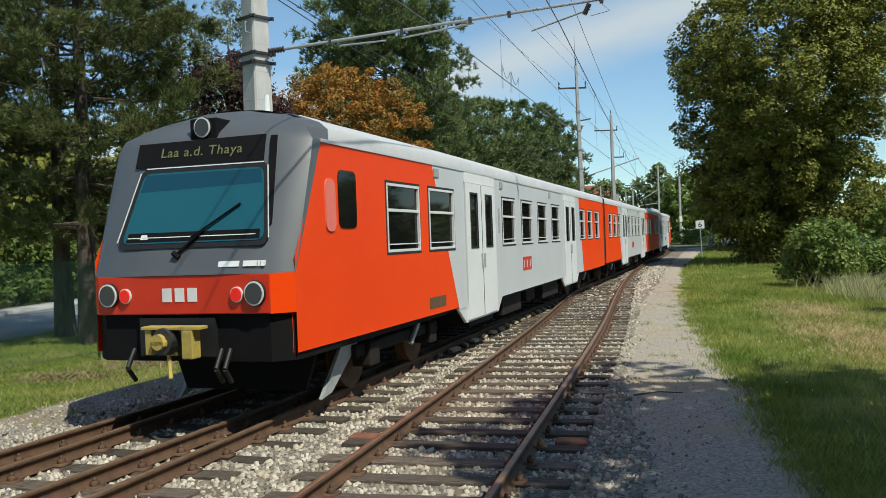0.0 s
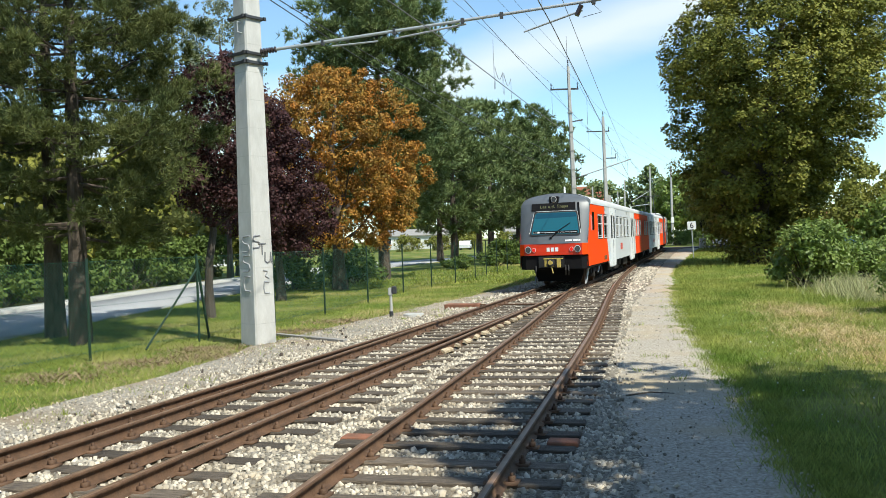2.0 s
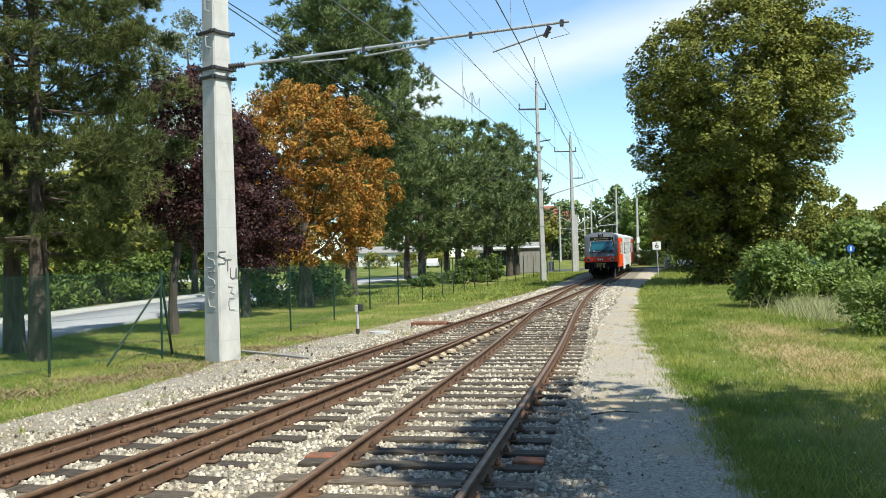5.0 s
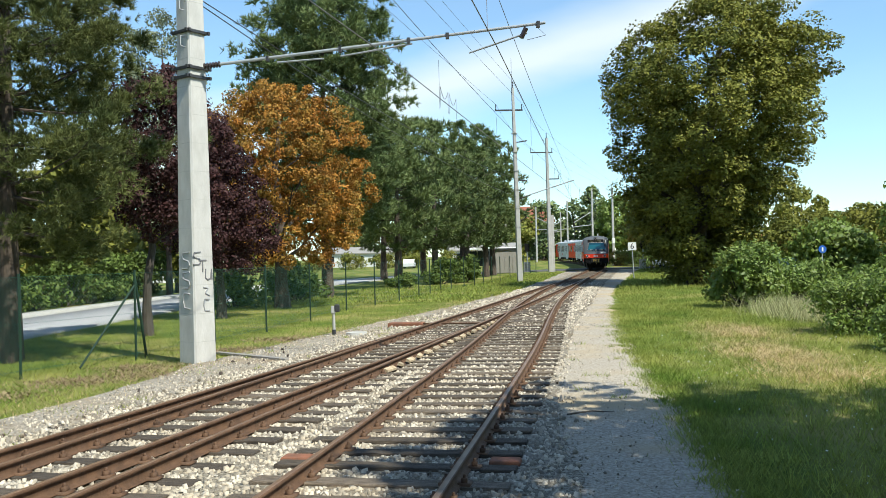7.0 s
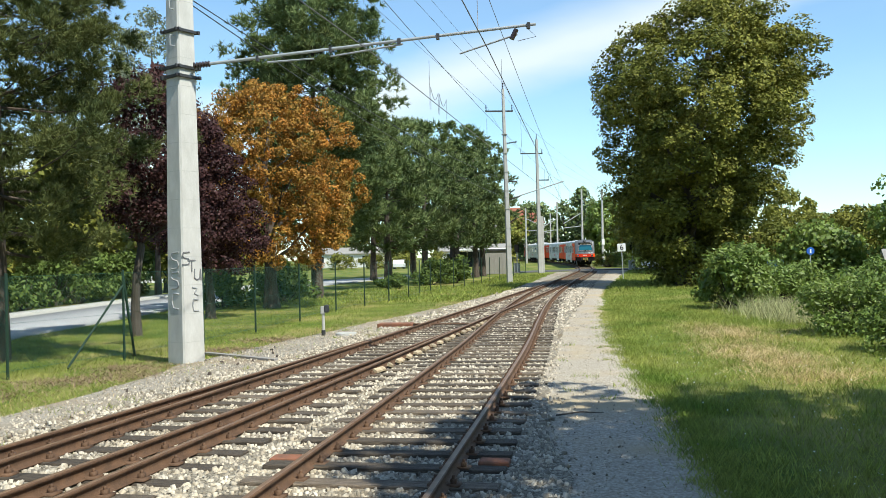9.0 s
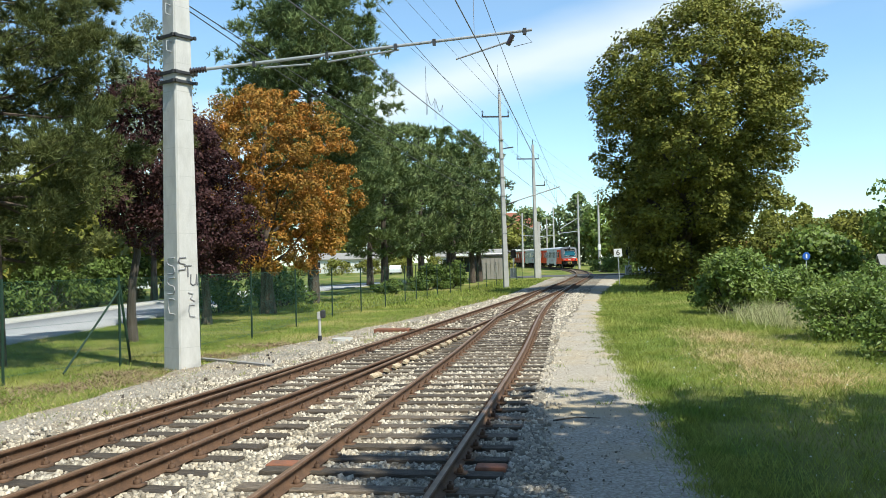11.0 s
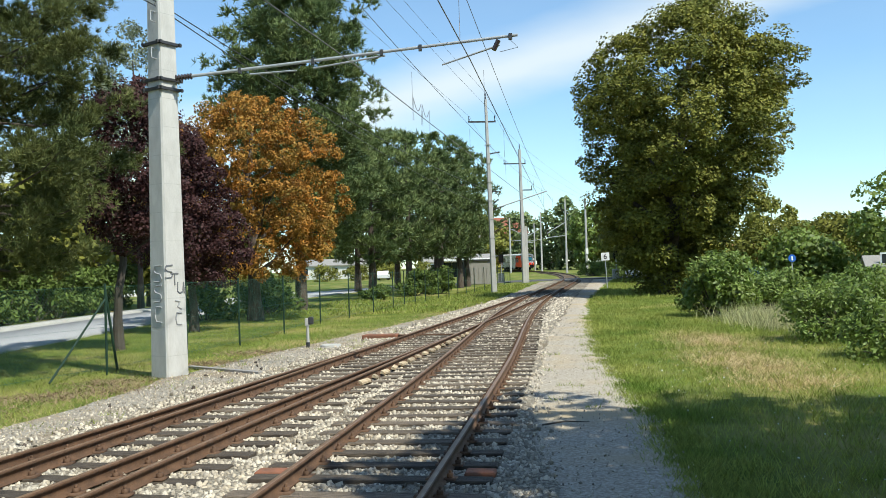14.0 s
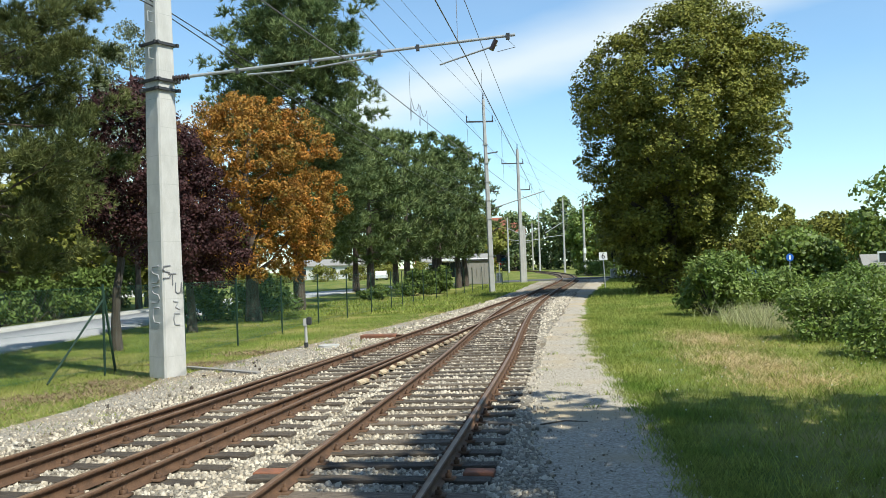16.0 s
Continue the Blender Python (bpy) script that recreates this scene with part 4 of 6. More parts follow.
def pine_tree(label, place, profile, seed, whorls=14, per=7, brush=0.2, needles=16, brushes=14, clump=0.42, spacing=0.62, mat=NEEDLE, trunk_r=0.22, width=0.05, name="pine_tree", turn_up=0.35, full=99.0):
    """Limbs in whorls that rise at their tips; along the outer part of each limb and its side twigs sit domed clumps of needle brushes.
    profile: (height, reach) pairs; above the height full the clumps are coarser."""
    rng = np.random.default_rng(seed)
    t = thing(name, label, "tree", pose(*place))
    reach = spline(profile)
    low, high = profile[0][0], profile[-1][0]
    bm = bm_new()
    bend = [Vector((0.12 * noise.noise((seed, k * 0.7, 0)) * k / 3, 0.12 * noise.noise((seed, k * 0.7, 5)) * k / 3, high * 0.98 * k / 6)) for k in range(7)]
    bend[0] = Vector((0, 0, -0.2))
    for k in range(6):
        rod(bm, bend[k], bend[k + 1], trunk_r * (1.3 if k == 0 else 1.08 - 0.17 * k), trunk_r * (1.08 - 0.17 * (k + 1)), 12)
    tips, axes, sizes = [], [], []
    for w in range(whorls):
        u = w / (whorls - 1)
        h = low + (high - low) * u
        for k in range(per if u < 0.85 else max(4, per - 3)):
            az = 6.283 * k / per + w * 0.8 + rng.uniform(-0.45, 0.45)
            ln = max(0.3, reach(h)) * rng.uniform(0.62, 1.08)
            out = np.array([math.cos(az), math.sin(az), 0.0])
            side = np.array([-out[1], out[0], 0.0])
            a = np.array((0.0, 0.0, h + rng.uniform(-0.35, 0.35)))
            sink = rng.uniform(-0.3, 0.02) + 0.45 * u

            def at(f):
                return a + out * ln * f + np.array([0, 0, 1.0]) * ln * (sink * f + turn_up * f * f * f * 0.6)
            for f0, f1 in ((0.0, 0.4), (0.4, 0.75), (0.75, 0.97)):
                rod(bm, tuple(at(f0)), tuple(at(f1)), 0.055 * (1.15 - u) * (1.05 - f0) * (0.6 + trunk_r), 0.05 * (1.15 - u) * (1.05 - f1) * (0.6 + trunk_r), 5)
            f = 1.0
            while f > 0.22:
                fan = 0.34 * ln * (1.08 - f) + 0.06
                for sgn in ((0,) if f > 0.93 else (-1, 1) if f > 0.5 else (rng.choice((-1, 1)),)):
                    e = at(f) + side * sgn * fan * rng.uniform(0.75, 1.35) + rng.normal(size=3) * 0.09
                    tips.append(e)
                    axes.append(out * 0.55 + side * sgn * 0.4 + np.array([0, 0, 0.75 + 0.4 * u]))
                    sizes.append(clump * rng.uniform(0.7, 1.25) * (0.75 + 0.25 * min(1.0, ln / 2.5)))
                f -= spacing / max(ln, 0.6) * rng.uniform(0.8, 1.25)
    part("trunk", bm, BARK, t)
    tips, axes, sizes = np.array(tips), np.array(axes), np.array(sizes)
    axes /= np.linalg.norm(axes, axis=1, keepdims=True)
    keep_n = np.where(tips[:, 2] < full, brushes, max(3, brushes // 3))
    idx = np.repeat(np.arange(len(tips)), keep_n)
    q = rng.normal(size=(len(idx), 3)) + axes[idx] * 0.5
    q /= np.linalg.norm(q, axis=1, keepdims=True)
    p = tips[idx] + q * sizes[idx][:, None] * rng.uniform(0.12, 1.0, (len(idx), 1)) * np.array([1.0, 1.0, 0.6])
    way = q * 0.6 + axes[idx] * 0.75
    v1, f1 = tufts_at(p, way, brush, rng, needles, width)
    part("crown", (v1, f1), mat, t)
    return t


def shrub(name, label, place, rx, ry, rz, mat, seed, blobs=26, per=120, leaf=0.07, category="bush"):
    rng = np.random.default_rng(seed)
    t = thing(name, label, category, pose(*place))
    bm = bm_new()
    pts, nor = [], []
    for i in range(blobs):
        a, r = rng.uniform(0, 6.283), rng.uniform(0, 1) ** 0.5
        h = rng.uniform(0.15, 1.0)
        c = np.array([math.cos(a) * r * rx * (1.05 - 0.5 * h * h), math.sin(a) * r * ry * (1.05 - 0.5 * h * h), h * rz * rng.uniform(0.75, 1.05)])
        rod(bm, (c[0] * 0.2, c[1] * 0.2, -0.05), tuple(c), 0.025, 0.008, 5)
        b = rng.uniform(0.25, 0.42) * min(rx, rz)
        p, q = shell(rng, per, c, np.array([b, b, b * 0.8]), 0.3)
        p[:, 2] = np.maximum(p[:, 2], 0.03)
        pts.append(p)
        nor.append(q + np.array([0, 0, 0.5]))
    part("branching", bm, BARK_DARK, t)
    part("foliage", quads_at(np.concatenate(pts), np.concatenate(nor), leaf, rng, 0.45), mat, t)
    return t


# the large trees
broad_tree("broadleaf_tree", "huge dense dark green broadleaf tree beside the footpath", (14.4, 56.0, 0.0),
           [(0.4, 2.4), (2.0, 3.2), (4.5, 4.8), (7.5, 6.3), (10.0, 7.1), (12.5, 7.4), (15.0, 6.6), (17.0, 4.7), (18.1, 2.8), (19.0, 1.0)], LEAF, 11,
           blobs=900, per=190, leaf=0.098, trunk_r=0.6, blob=(0.5, 1.15), limbs=18, deep=0.5, lean=0.12, squash=0.7, flat=1.1)
broad_tree("chestnut_tree", "orange-brown horse chestnut with withering leaves", (-8.9, 40.5, 0.0), [(2.0, 2.6), (3.5, 4.2), (5.5, 4.8), (7.5, 4.6), (9.2, 3.4), (10.4, 1.2)], AUTUMN, 12,
           blobs=520, per=130, leaf=0.062, trunk_r=0.32, blob=(0.22, 0.55), bark=BARK, deep=0.45)
broad_tree("plum_tree", "dark purple-leaved plum tree behind the fence", (-9.9, 34.0, 0.0), [(1.9, 1.6), (3.2, 2.3), (4.4, 2.2), (5.6, 1.7), (6.8, 1.1), (7.8, 0.4)], PLUM, 13, blobs=230, per=150, leaf=0.055, trunk_r=0.18, blob=(0.25, 0.6), deep=0.4)
pine_tree("large dark green pine with drooping branches over the fence", (-10.8, 20.0, 0), [(2.9, 2.6), (3.9, 3.6), (6.5, 3.6), (9.0, 3.1), (13.0, 2.0), (15.5, 0.4)], 21, whorls=13, per=7, brush=0.17, needles=20, brushes=60, clump=0.56, spacing=0.9, width=0.055, full=9.0)
pine_tree("dark green pine with a bare lower trunk", (-12.4, 21.7, 0), [(3.0, 2.6), (4.6, 3.8), (8.0, 4.2), (11.0, 3.4), (15.0, 0.5)], 22, whorls=13, per=7, brush=0.17, needles=16, brushes=36, clump=0.58, spacing=0.92, width=0.075, full=8.5)
broad_tree("plum_tree", "dark purple-leaved plum tree with a leaning trunk", (-10.05, 26.6, 0.0), [(2.8, 0.9), (4.0, 1.5), (6.0, 1.7), (7.5, 1.3), (8.3, 0.4)], PLUM, 16, lean=0.05, blobs=130, per=140, leaf=0.055, trunk_r=0.15, blob=(0.25, 0.6), deep=0.4)
pine_tree("dark green pine with a bare lower trunk", (-16.6, 20.0, 0), [(3.0, 3.0), (5.0, 4.2), (9.0, 4.4), (13.0, 3.0), (16.0, 0.5)], 23, whorls=12, per=7, brush=0.22, needles=12, brushes=26, clump=0.6, spacing=0.95, width=0.075, full=9.0)
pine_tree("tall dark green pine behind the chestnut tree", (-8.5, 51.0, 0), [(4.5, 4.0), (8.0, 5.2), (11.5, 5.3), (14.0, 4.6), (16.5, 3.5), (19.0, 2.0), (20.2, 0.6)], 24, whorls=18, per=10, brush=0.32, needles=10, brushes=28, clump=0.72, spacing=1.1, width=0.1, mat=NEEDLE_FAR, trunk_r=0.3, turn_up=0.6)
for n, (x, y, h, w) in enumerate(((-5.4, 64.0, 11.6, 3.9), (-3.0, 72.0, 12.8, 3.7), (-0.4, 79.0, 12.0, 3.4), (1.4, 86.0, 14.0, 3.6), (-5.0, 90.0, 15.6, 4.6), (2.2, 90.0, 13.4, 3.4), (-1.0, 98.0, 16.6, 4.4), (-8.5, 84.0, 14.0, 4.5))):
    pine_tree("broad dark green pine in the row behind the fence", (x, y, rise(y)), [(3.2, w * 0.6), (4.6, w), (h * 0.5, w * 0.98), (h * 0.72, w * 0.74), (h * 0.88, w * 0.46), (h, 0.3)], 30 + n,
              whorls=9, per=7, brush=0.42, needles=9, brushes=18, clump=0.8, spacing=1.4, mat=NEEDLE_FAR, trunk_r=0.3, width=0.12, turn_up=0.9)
broad_tree("birch_tree", "pale grey-green birch behind the pines", (-20.4, 58.0, 0.0), [(5.0, 2.0), (9, 3.3), (13, 3.5), (17, 2.5), (19.6, 0.5)], BIRCH, 14, blobs=170, per=130, leaf=0.1, trunk_r=0.2, blob=(0.5, 1.0))
# shade trees behind the viewer's shoulder, whose shadows lie on the path, the meadow and the branch track
broad_tree("broadleaf_tree", "leafy shade tree beside the footpath", (10.1, 2.2, 0.0), [(7.2, 3.0), (8.2, 5.8), (10.5, 6.9), (12.5, 5.2), (14.0, 1.5)], LEAF, 15, blobs=250, per=80, leaf=0.19, trunk_r=0.4, blob=(0.6, 1.2), deep=0.2)
# trees added to cut sky light near the viewer and shade the far train
for n, (x, y, h, r) in enumerate(((16.4, 2.4, 13.6, 6.4), (24.5, 3.0, 12.0, 5.0), (13.0, -5.5, 14.5, 6.0), (19.5, -6.0, 14.0, 6.0), (4.0, -10.0, 14.0, 5.5), (-14.0, -8.0, 13.0, 5.0), (22.6, 85.5, 16.0, 5.4), (21.6, 92.0, 14.0, 4.3), (24.3, 98.0, 14.0, 4.6))):
    broad_tree("broadleaf_tree", "large green broadleaf tree added for shade", (x, y, rise(y)), [(1.6, r * 0.6), (h * 0.3, r * 0.95), (h * 0.6, r), (h * 0.85, r * 0.7), (h, 0.6)], LEAF, 150 + n, blobs=140, per=56, leaf=0.28, trunk_r=0.35, blob=(0.9, 1.7), deep=0.4)
# trees right of the line beyond the crossing, which shade the train there
for n, (x, y, h, r) in enumerate(((25.8, 118.0, 12.0, 4.0), (26.6, 129.0, 12.0, 4.0), (30.5, 141.0, 13.0, 4.8))):
    broad_tree("broadleaf_tree", "green broadleaf tree beside the line beyond the crossing", (x, y, rise(y)), [(1.6, r * 0.6), (h * 0.3, r * 0.95), (h * 0.6, r), (h * 0.85, r * 0.7), (h, 0.6)], LEAF, 170 + n, blobs=90, per=60, leaf=0.3, trunk_r=0.35, blob=(0.9, 1.7), deep=0.4)
# street trees and the dark growth behind the hedge
for n, (x, y, h, r) in enumerate(((-25, 30, 8.5, 4.2), (-26, 42, 9.5, 4.6), (-25.5, 55, 9.0, 4.4), (-22.5, 66, 8.0, 3.6), (-30, 75, 11, 5.0))):
    broad_tree("broadleaf_tree", "dark green broadleaf tree behind the hedge", (x, y, rise(y)), [(1.2, r * 0.6), (3, r * 0.95), (h * 0.6, r), (h * 0.85, r * 0.7), (h, 0.5)], LEAF, 50 + n, blobs=64, per=50, leaf=0.3, trunk_r=0.25, blob=(0.8, 1.5), deep=0.4)
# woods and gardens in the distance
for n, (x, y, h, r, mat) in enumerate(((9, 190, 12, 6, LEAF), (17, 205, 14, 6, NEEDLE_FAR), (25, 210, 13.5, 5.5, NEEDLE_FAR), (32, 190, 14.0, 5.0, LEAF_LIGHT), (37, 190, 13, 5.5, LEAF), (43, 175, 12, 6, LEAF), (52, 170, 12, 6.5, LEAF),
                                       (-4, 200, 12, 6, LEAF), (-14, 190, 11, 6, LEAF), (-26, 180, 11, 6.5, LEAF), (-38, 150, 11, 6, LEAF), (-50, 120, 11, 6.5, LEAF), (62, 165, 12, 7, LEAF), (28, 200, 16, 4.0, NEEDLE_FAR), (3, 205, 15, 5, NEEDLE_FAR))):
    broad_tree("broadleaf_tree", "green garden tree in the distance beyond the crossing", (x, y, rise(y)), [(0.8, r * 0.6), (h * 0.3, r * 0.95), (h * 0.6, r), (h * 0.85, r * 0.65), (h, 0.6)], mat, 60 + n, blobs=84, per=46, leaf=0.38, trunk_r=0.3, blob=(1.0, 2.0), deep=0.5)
for n, (x, y, h, r, mat) in enumerate(((24.6, 46, 6.4, 2.9, LEAF_LIGHT), (27, 58, 4.6, 4.0, LEAF), (24.5, 68, 4.0, 3.0, LEAF), (31, 70, 5.0, 4.0, LEAF), (20.6, 50, 3.5, 2.4, LEAF_LIGHT), (36, 62, 7.4, 4, LEAF), (29.5, 52, 5.6, 3.0, LEAF), (35, 90, 6.0, 5, LEAF))):
    broad_tree("broadleaf_tree", "green garden tree beyond the meadow", (x, y, rise(y)), [(0.4, r * 0.7), (h * 0.3, r * 0.98), (h * 0.6, r), (h * 0.85, r * 0.65), (h, 0.5)], mat, 80 + n, blobs=120, per=60, leaf=0.14, trunk_r=0.2, blob=(0.55, 1.1), deep=0.5)
# bushes by the footpath
shrub("bush", "bright green leafy bush in the meadow", (10.3, 33.0, 0), 1.35, 1.3, 2.25, LEAF_LIGHT, 41, blobs=70, per=120, leaf=0.095)
shrub("bush", "bright green leafy bush in the meadow", (13.2, 35.6, 0), 1.5, 1.4, 1.5, LEAF_LIGHT, 45, blobs=60, per=150, leaf=0.085)
shrub("bush", "dense green bush behind the straw grass", (15.4, 32.5, 0), 2.0, 1.5, 1.5, LEAF_LIGHT, 42, blobs=60, per=150, leaf=0.085)
shrub("bush", "spreading green bush with pale blossoms", (10.5, 22.6, 0), 1.9, 1.4, 1.5, LEAF_LIGHT, 43, blobs=64, per=160, leaf=0.06)
shrub("bush", "spreading green bush at the meadow's edge", (9.9, 18.2, 0), 1.5, 1.5, 1.25, LEAF_LIGHT, 44, blobs=56, per=160, leaf=0.055)
shrub("bush", "tangled green bush behind the meadow", (15.0, 25.5, 0), 2.4, 1.8, 1.8, HEDGE, 46, blobs=60, per=160, leaf=0.07)
for n, (x, y, r, h) in enumerate(((24.0, 134, 2.5, 2.0), (23.5, 112, 2.6, 2.2), (26.5, 118, 3.0, 2.6), (20.5, 122, 2.2, 1.8), (28, 130, 3.0, 3.0), (-2.6, 70, 1.4, 1.9), (-0.6, 73, 1.5, 2.0), (-0.6, 79, 1.6, 2.0), (-11.6, 42, 1.6, 1.9), (-9.6, 47, 1.5, 1.7), (-11.0, 51, 1.6, 2.0), (-5.0, 62, 1.2, 1.0))):
    shrub("bush", "round green bush beside the street", (x, y, rise(y)), r, r, h, LEAF_LIGHT if y > 100 else HEDGE, 100 + n, blobs=22, per=90, leaf=0.14)
for n, y in enumerate(np.arange(14, 60, 3.0)):
    if 38 < y < 41:
        continue
    shrub("hedge", "tall green leafy hedge along the street", (-22.4, float(y), 0), 1.7, 1.9, 3.0, HEDGE, 120 + n, blobs=32, per=64, leaf=0.15, category="hedge")


def blades(name, label, places, low, high, width, mat, seed, lean=0.45):
    """Grass: one tapering blade at each (x, y)."""
    rng = np.random.default_rng(seed)
    n = len(places)
    base = np.array([(x, y, rise(y) - 0.02) for x, y in places])
    a = rng.uniform(0, 6.283, n)
    h = rng.uniform(low, high, n)
    s = np.stack([np.cos(a), np.sin(a), np.zeros(n)], 1)
    b = rng.uniform(0, 6.283, n)
    tip = base + np.stack([np.cos(b) * h * lean, np.sin(b) * h * lean, h], 1) * rng.uniform(0.7, 1.0, (n, 1))
    v = np.empty((n, 3, 3))
    v[:, 0], v[:, 1], v[:, 2] = base - s * width, base + s * width, tip
    return tagged(part(name, (v.reshape(-1, 3), np.arange(3 * n).reshape(-1, 3)), mat), label, "grass", kind="stuff")


def scatter(rng, n, x0, x1, y0, y1, keep):
    out = []
    while len(out) < n:
        y = y0 + (y1 - y0) * rng.uniform() ** 1.7
        x = rng.uniform(x0, x1)
        if keep(x, y):
            out.append((x, y))
    return out


grng = np.random.default_rng(7)


def meadow_right(x, y):
    e = path_right(y) + wob(y, 4, 0.2, 1.1)
    return x > e + 0.1 or (x > e - 0.7 and grng.uniform() < 0.45 * ((x - e + 0.7) / 0.8) ** 2)


def meadow_left(x, y):
    e = shoulder_left(y) + wob(y, 1)
    return x < e - 0.05 or (x < e + 1.3 and grng.uniform() < 0.5 and noise.noise((x * 0.8, y * 0.8, 2)) > 0.1)


blades("grass", "short green meadow grass blades", scatter(grng, 95000, 2.0, 13, 6, 40, meadow_right), 0.035, 0.135, 0.0058, BLADE, 1, 0.7)
blades("grass", "short green grass blades along the fence", scatter(grng, 60000, -14, 0, 9, 44, meadow_left), 0.03, 0.12, 0.006, BLADE, 2, 0.8)
blades("grass", "dry trampled hay lying in the meadow", [(6.1 + 0.9 * k + 0.5 * grng.normal(), 18.3 + 5.0 * k + 1.3 * grng.normal()) for k in (0, 1) for _ in range(5200)] + [(6.0 + 0.55 * grng.normal(), 15.4 + 0.7 * grng.normal()) for _ in range(2200)], 0.05, 0.12, 0.009, DRY, 3, 2.0)
blades("grass", "tall straw-coloured grass before the bushes", [(10.5 + 0.6 * grng.normal(), 28.0 + 1.6 * grng.normal()) for _ in range(3000)], 0.25, 0.85, 0.011, STRAW, 4, 0.6)
blades("grass", "dry yellow grass along the fence", [(shoulder_left(y) - 0.2 + 0.6 * grng.normal(), y) for y in grng.uniform(11, 50, 9000)], 0.03, 0.1, 0.005, DRY, 5, 0.8)
for n, x in enumerate((-36.0, -31.0, -26.0, -20.0, -15.0, -10.0, -4.0, 0.5)):
    shrub("bush", "dark green garden bush before the far houses", (x, 142.0 + n, rise(142)), 2.6, 2.0, 2.6, LEAF, 200 + n, blobs=26, per=60, leaf=0.19)
blades("grass", "ragged grass tufts along the path's edge", [(path_right(y) + wob(y, 4, 0.2, 1.1) + 0.04 + 0.22 * grng.normal() + 0.4 * noise.noise((y * 1.9, 3.0, 0)) + 0.2 * noise.noise((y * 6.0, 8.0, 0)), y) for y in 6 + 30 * grng.uniform(0, 1, 26000) ** 1.6], 0.03, 0.12, 0.006, BLADE, 9, 0.8)
weed_at = [(shoulder_left(y) + grng.uniform(0.1, 2.6), y) for y in grng.uniform(9, 34, 26)] + [(path_right(y) - grng.uniform(0.2, 1.4), y) for y in grng.uniform(9, 26, 14)] + [(line(s_of_y(y), -1.6 - grng.uniform(0, 0.5))[0].x, y) for y in grng.uniform(22, 40, 22)]
blades("weeds", "small green weed tufts in the gravel", [(x + 0.07 * grng.normal(), y + 0.07 * grng.normal()) for x, y in weed_at for _ in range(34)], 0.04, 0.17, 0.007, BLADE, 6, 0.7)

# daisies and clover heads in the meadow
flower_at = np.array([(x, y, rise(y) + grng.uniform(0.05, 0.11)) for x, y in scatter(grng, 420, 3.2, 9, 6, 22, lambda x, y: x > path_right(y) + 0.2)])
tagged(part("meadow_flowers", quads_at(flower_at, np.tile((0.0, 0.0, 1.0), (420, 1)), 0.011, grng, 1.0), WHITE_PETAL), "tiny white clover and daisy heads in the grass", "flowers", kind="stuff")

tuft_at = scatter(grng, 900, 2.6, 12, 7, 34, lambda x, y: x > path_right(y) + 0.3)
blades("grass", "taller tufts of coarse green grass", [(x + 0.07 * grng.normal(), y + 0.07 * grng.normal()) for x, y in tuft_at for _ in range(24)], 0.08, 0.23, 0.006, BLADE, 10, 0.6)

blades("leaf_litter", "brown trampled leaf litter beside the mast", [(mx_ + 0.55 * grng.normal(), my_ + 0.4 * grng.normal()) for mx_, my_ in ((-7.0, 18.2), (-6.6, 17.0), (-7.6, 16.2), (-8.4, 14.6), (-5.9, 21.4), (-5.2, 24.0)) for _ in range(1100)], 0.03, 0.075, 0.012, LITTER, 12, 2.2)

blades("grass", "taller meadow grass further along the path", [(path_right(y) + 0.2 + 11.0 * grng.uniform() ** 1.3, y) for y in 24 + 28 * grng.uniform(0, 1, 30000)], 0.04, 0.15, 0.011, BLADE, 14, 0.7)

blades("grass", "coarse grass towards the crossing", [(path_right(y) + 0.3 + 14.0 * grng.uniform() ** 1.2, y) for y in 50 + 46 * grng.uniform(0, 1, 14000)], 0.08, 0.3, 0.03, BLADE, 15, 0.7)
blades("grass", "coarse grass along the far fence", [(shoulder_left(y) - 0.1 - 12.0 * grng.uniform() ** 1.5, y) for y in 42 + 52 * grng.uniform(0, 1, 16000) if y < 66] + [(shoulder_left(y) - 0.1 - 5.0 * grng.uniform(), y) for y in 66 + 26 * grng.uniform(0, 1, 5000)], 0.06, 0.24, 0.026, BLADE, 16, 0.7)


# ---- masts and wires ----
def wire(parent, points, r, mat=WIRE, name="wire", sag=0.0):
    """A thin four-sided wire through the points, sagging between them."""
    path = []
    for a, b in zip(points[:-1], points[1:]):
        a, b = Vector(a), Vector(b)
        n = max(2, int((b - a).length / 3)) if sag else 1
        for k in range(n):
            t = k / n
            p = a.lerp(b, t)
            p.z -= sag * 4 * t * (1 - t)
            path.append(p)
    path.append(Vector(points[-1]))
    v, f = [], []
    for i, p in enumerate(path):
        d = (path[min(i + 1, len(path) - 1)] - path[max(i - 1, 0)]).normalized()
        u = d.orthogonal().normalized()
        w = d.cross(u)
        v += [tuple(p + (u * math.cos(q) + w * math.sin(q)) * r) for q in (0, 1.571, 3.142, 4.712)]
    for i in range(len(path) - 1):
        f += [(4 * i + k, 4 * i + (k + 1) % 4, 4 * i + 4 + (k + 1) % 4, 4 * i + 4 + k) for k in range(4)]
    return part(name, (v, f), mat, parent)


def square_mast(bm, h, w0, w1, chamfer=0.035):
    rows = [(0.0, w0), (h, w1)]
    loops = []
    for z, w in rows:
        a, c = w / 2, chamfer
        loops.append([bm.verts.new((x, y, z)) for x, y in ((a, a - c), (a - c, a), (c - a, a), (-a, a - c), (-a, c - a), (c - a, -a), (a - c, -a), (a, c - a))])
    bm.faces.new(loops[0][::-1])
    bm.faces.new(loops[1])
    for k in range(8):
        bm.faces.new((loops[0][k], loops[0][(k + 1) % 8], loops[1][(k + 1) % 8], loops[1][k]))
    return bm


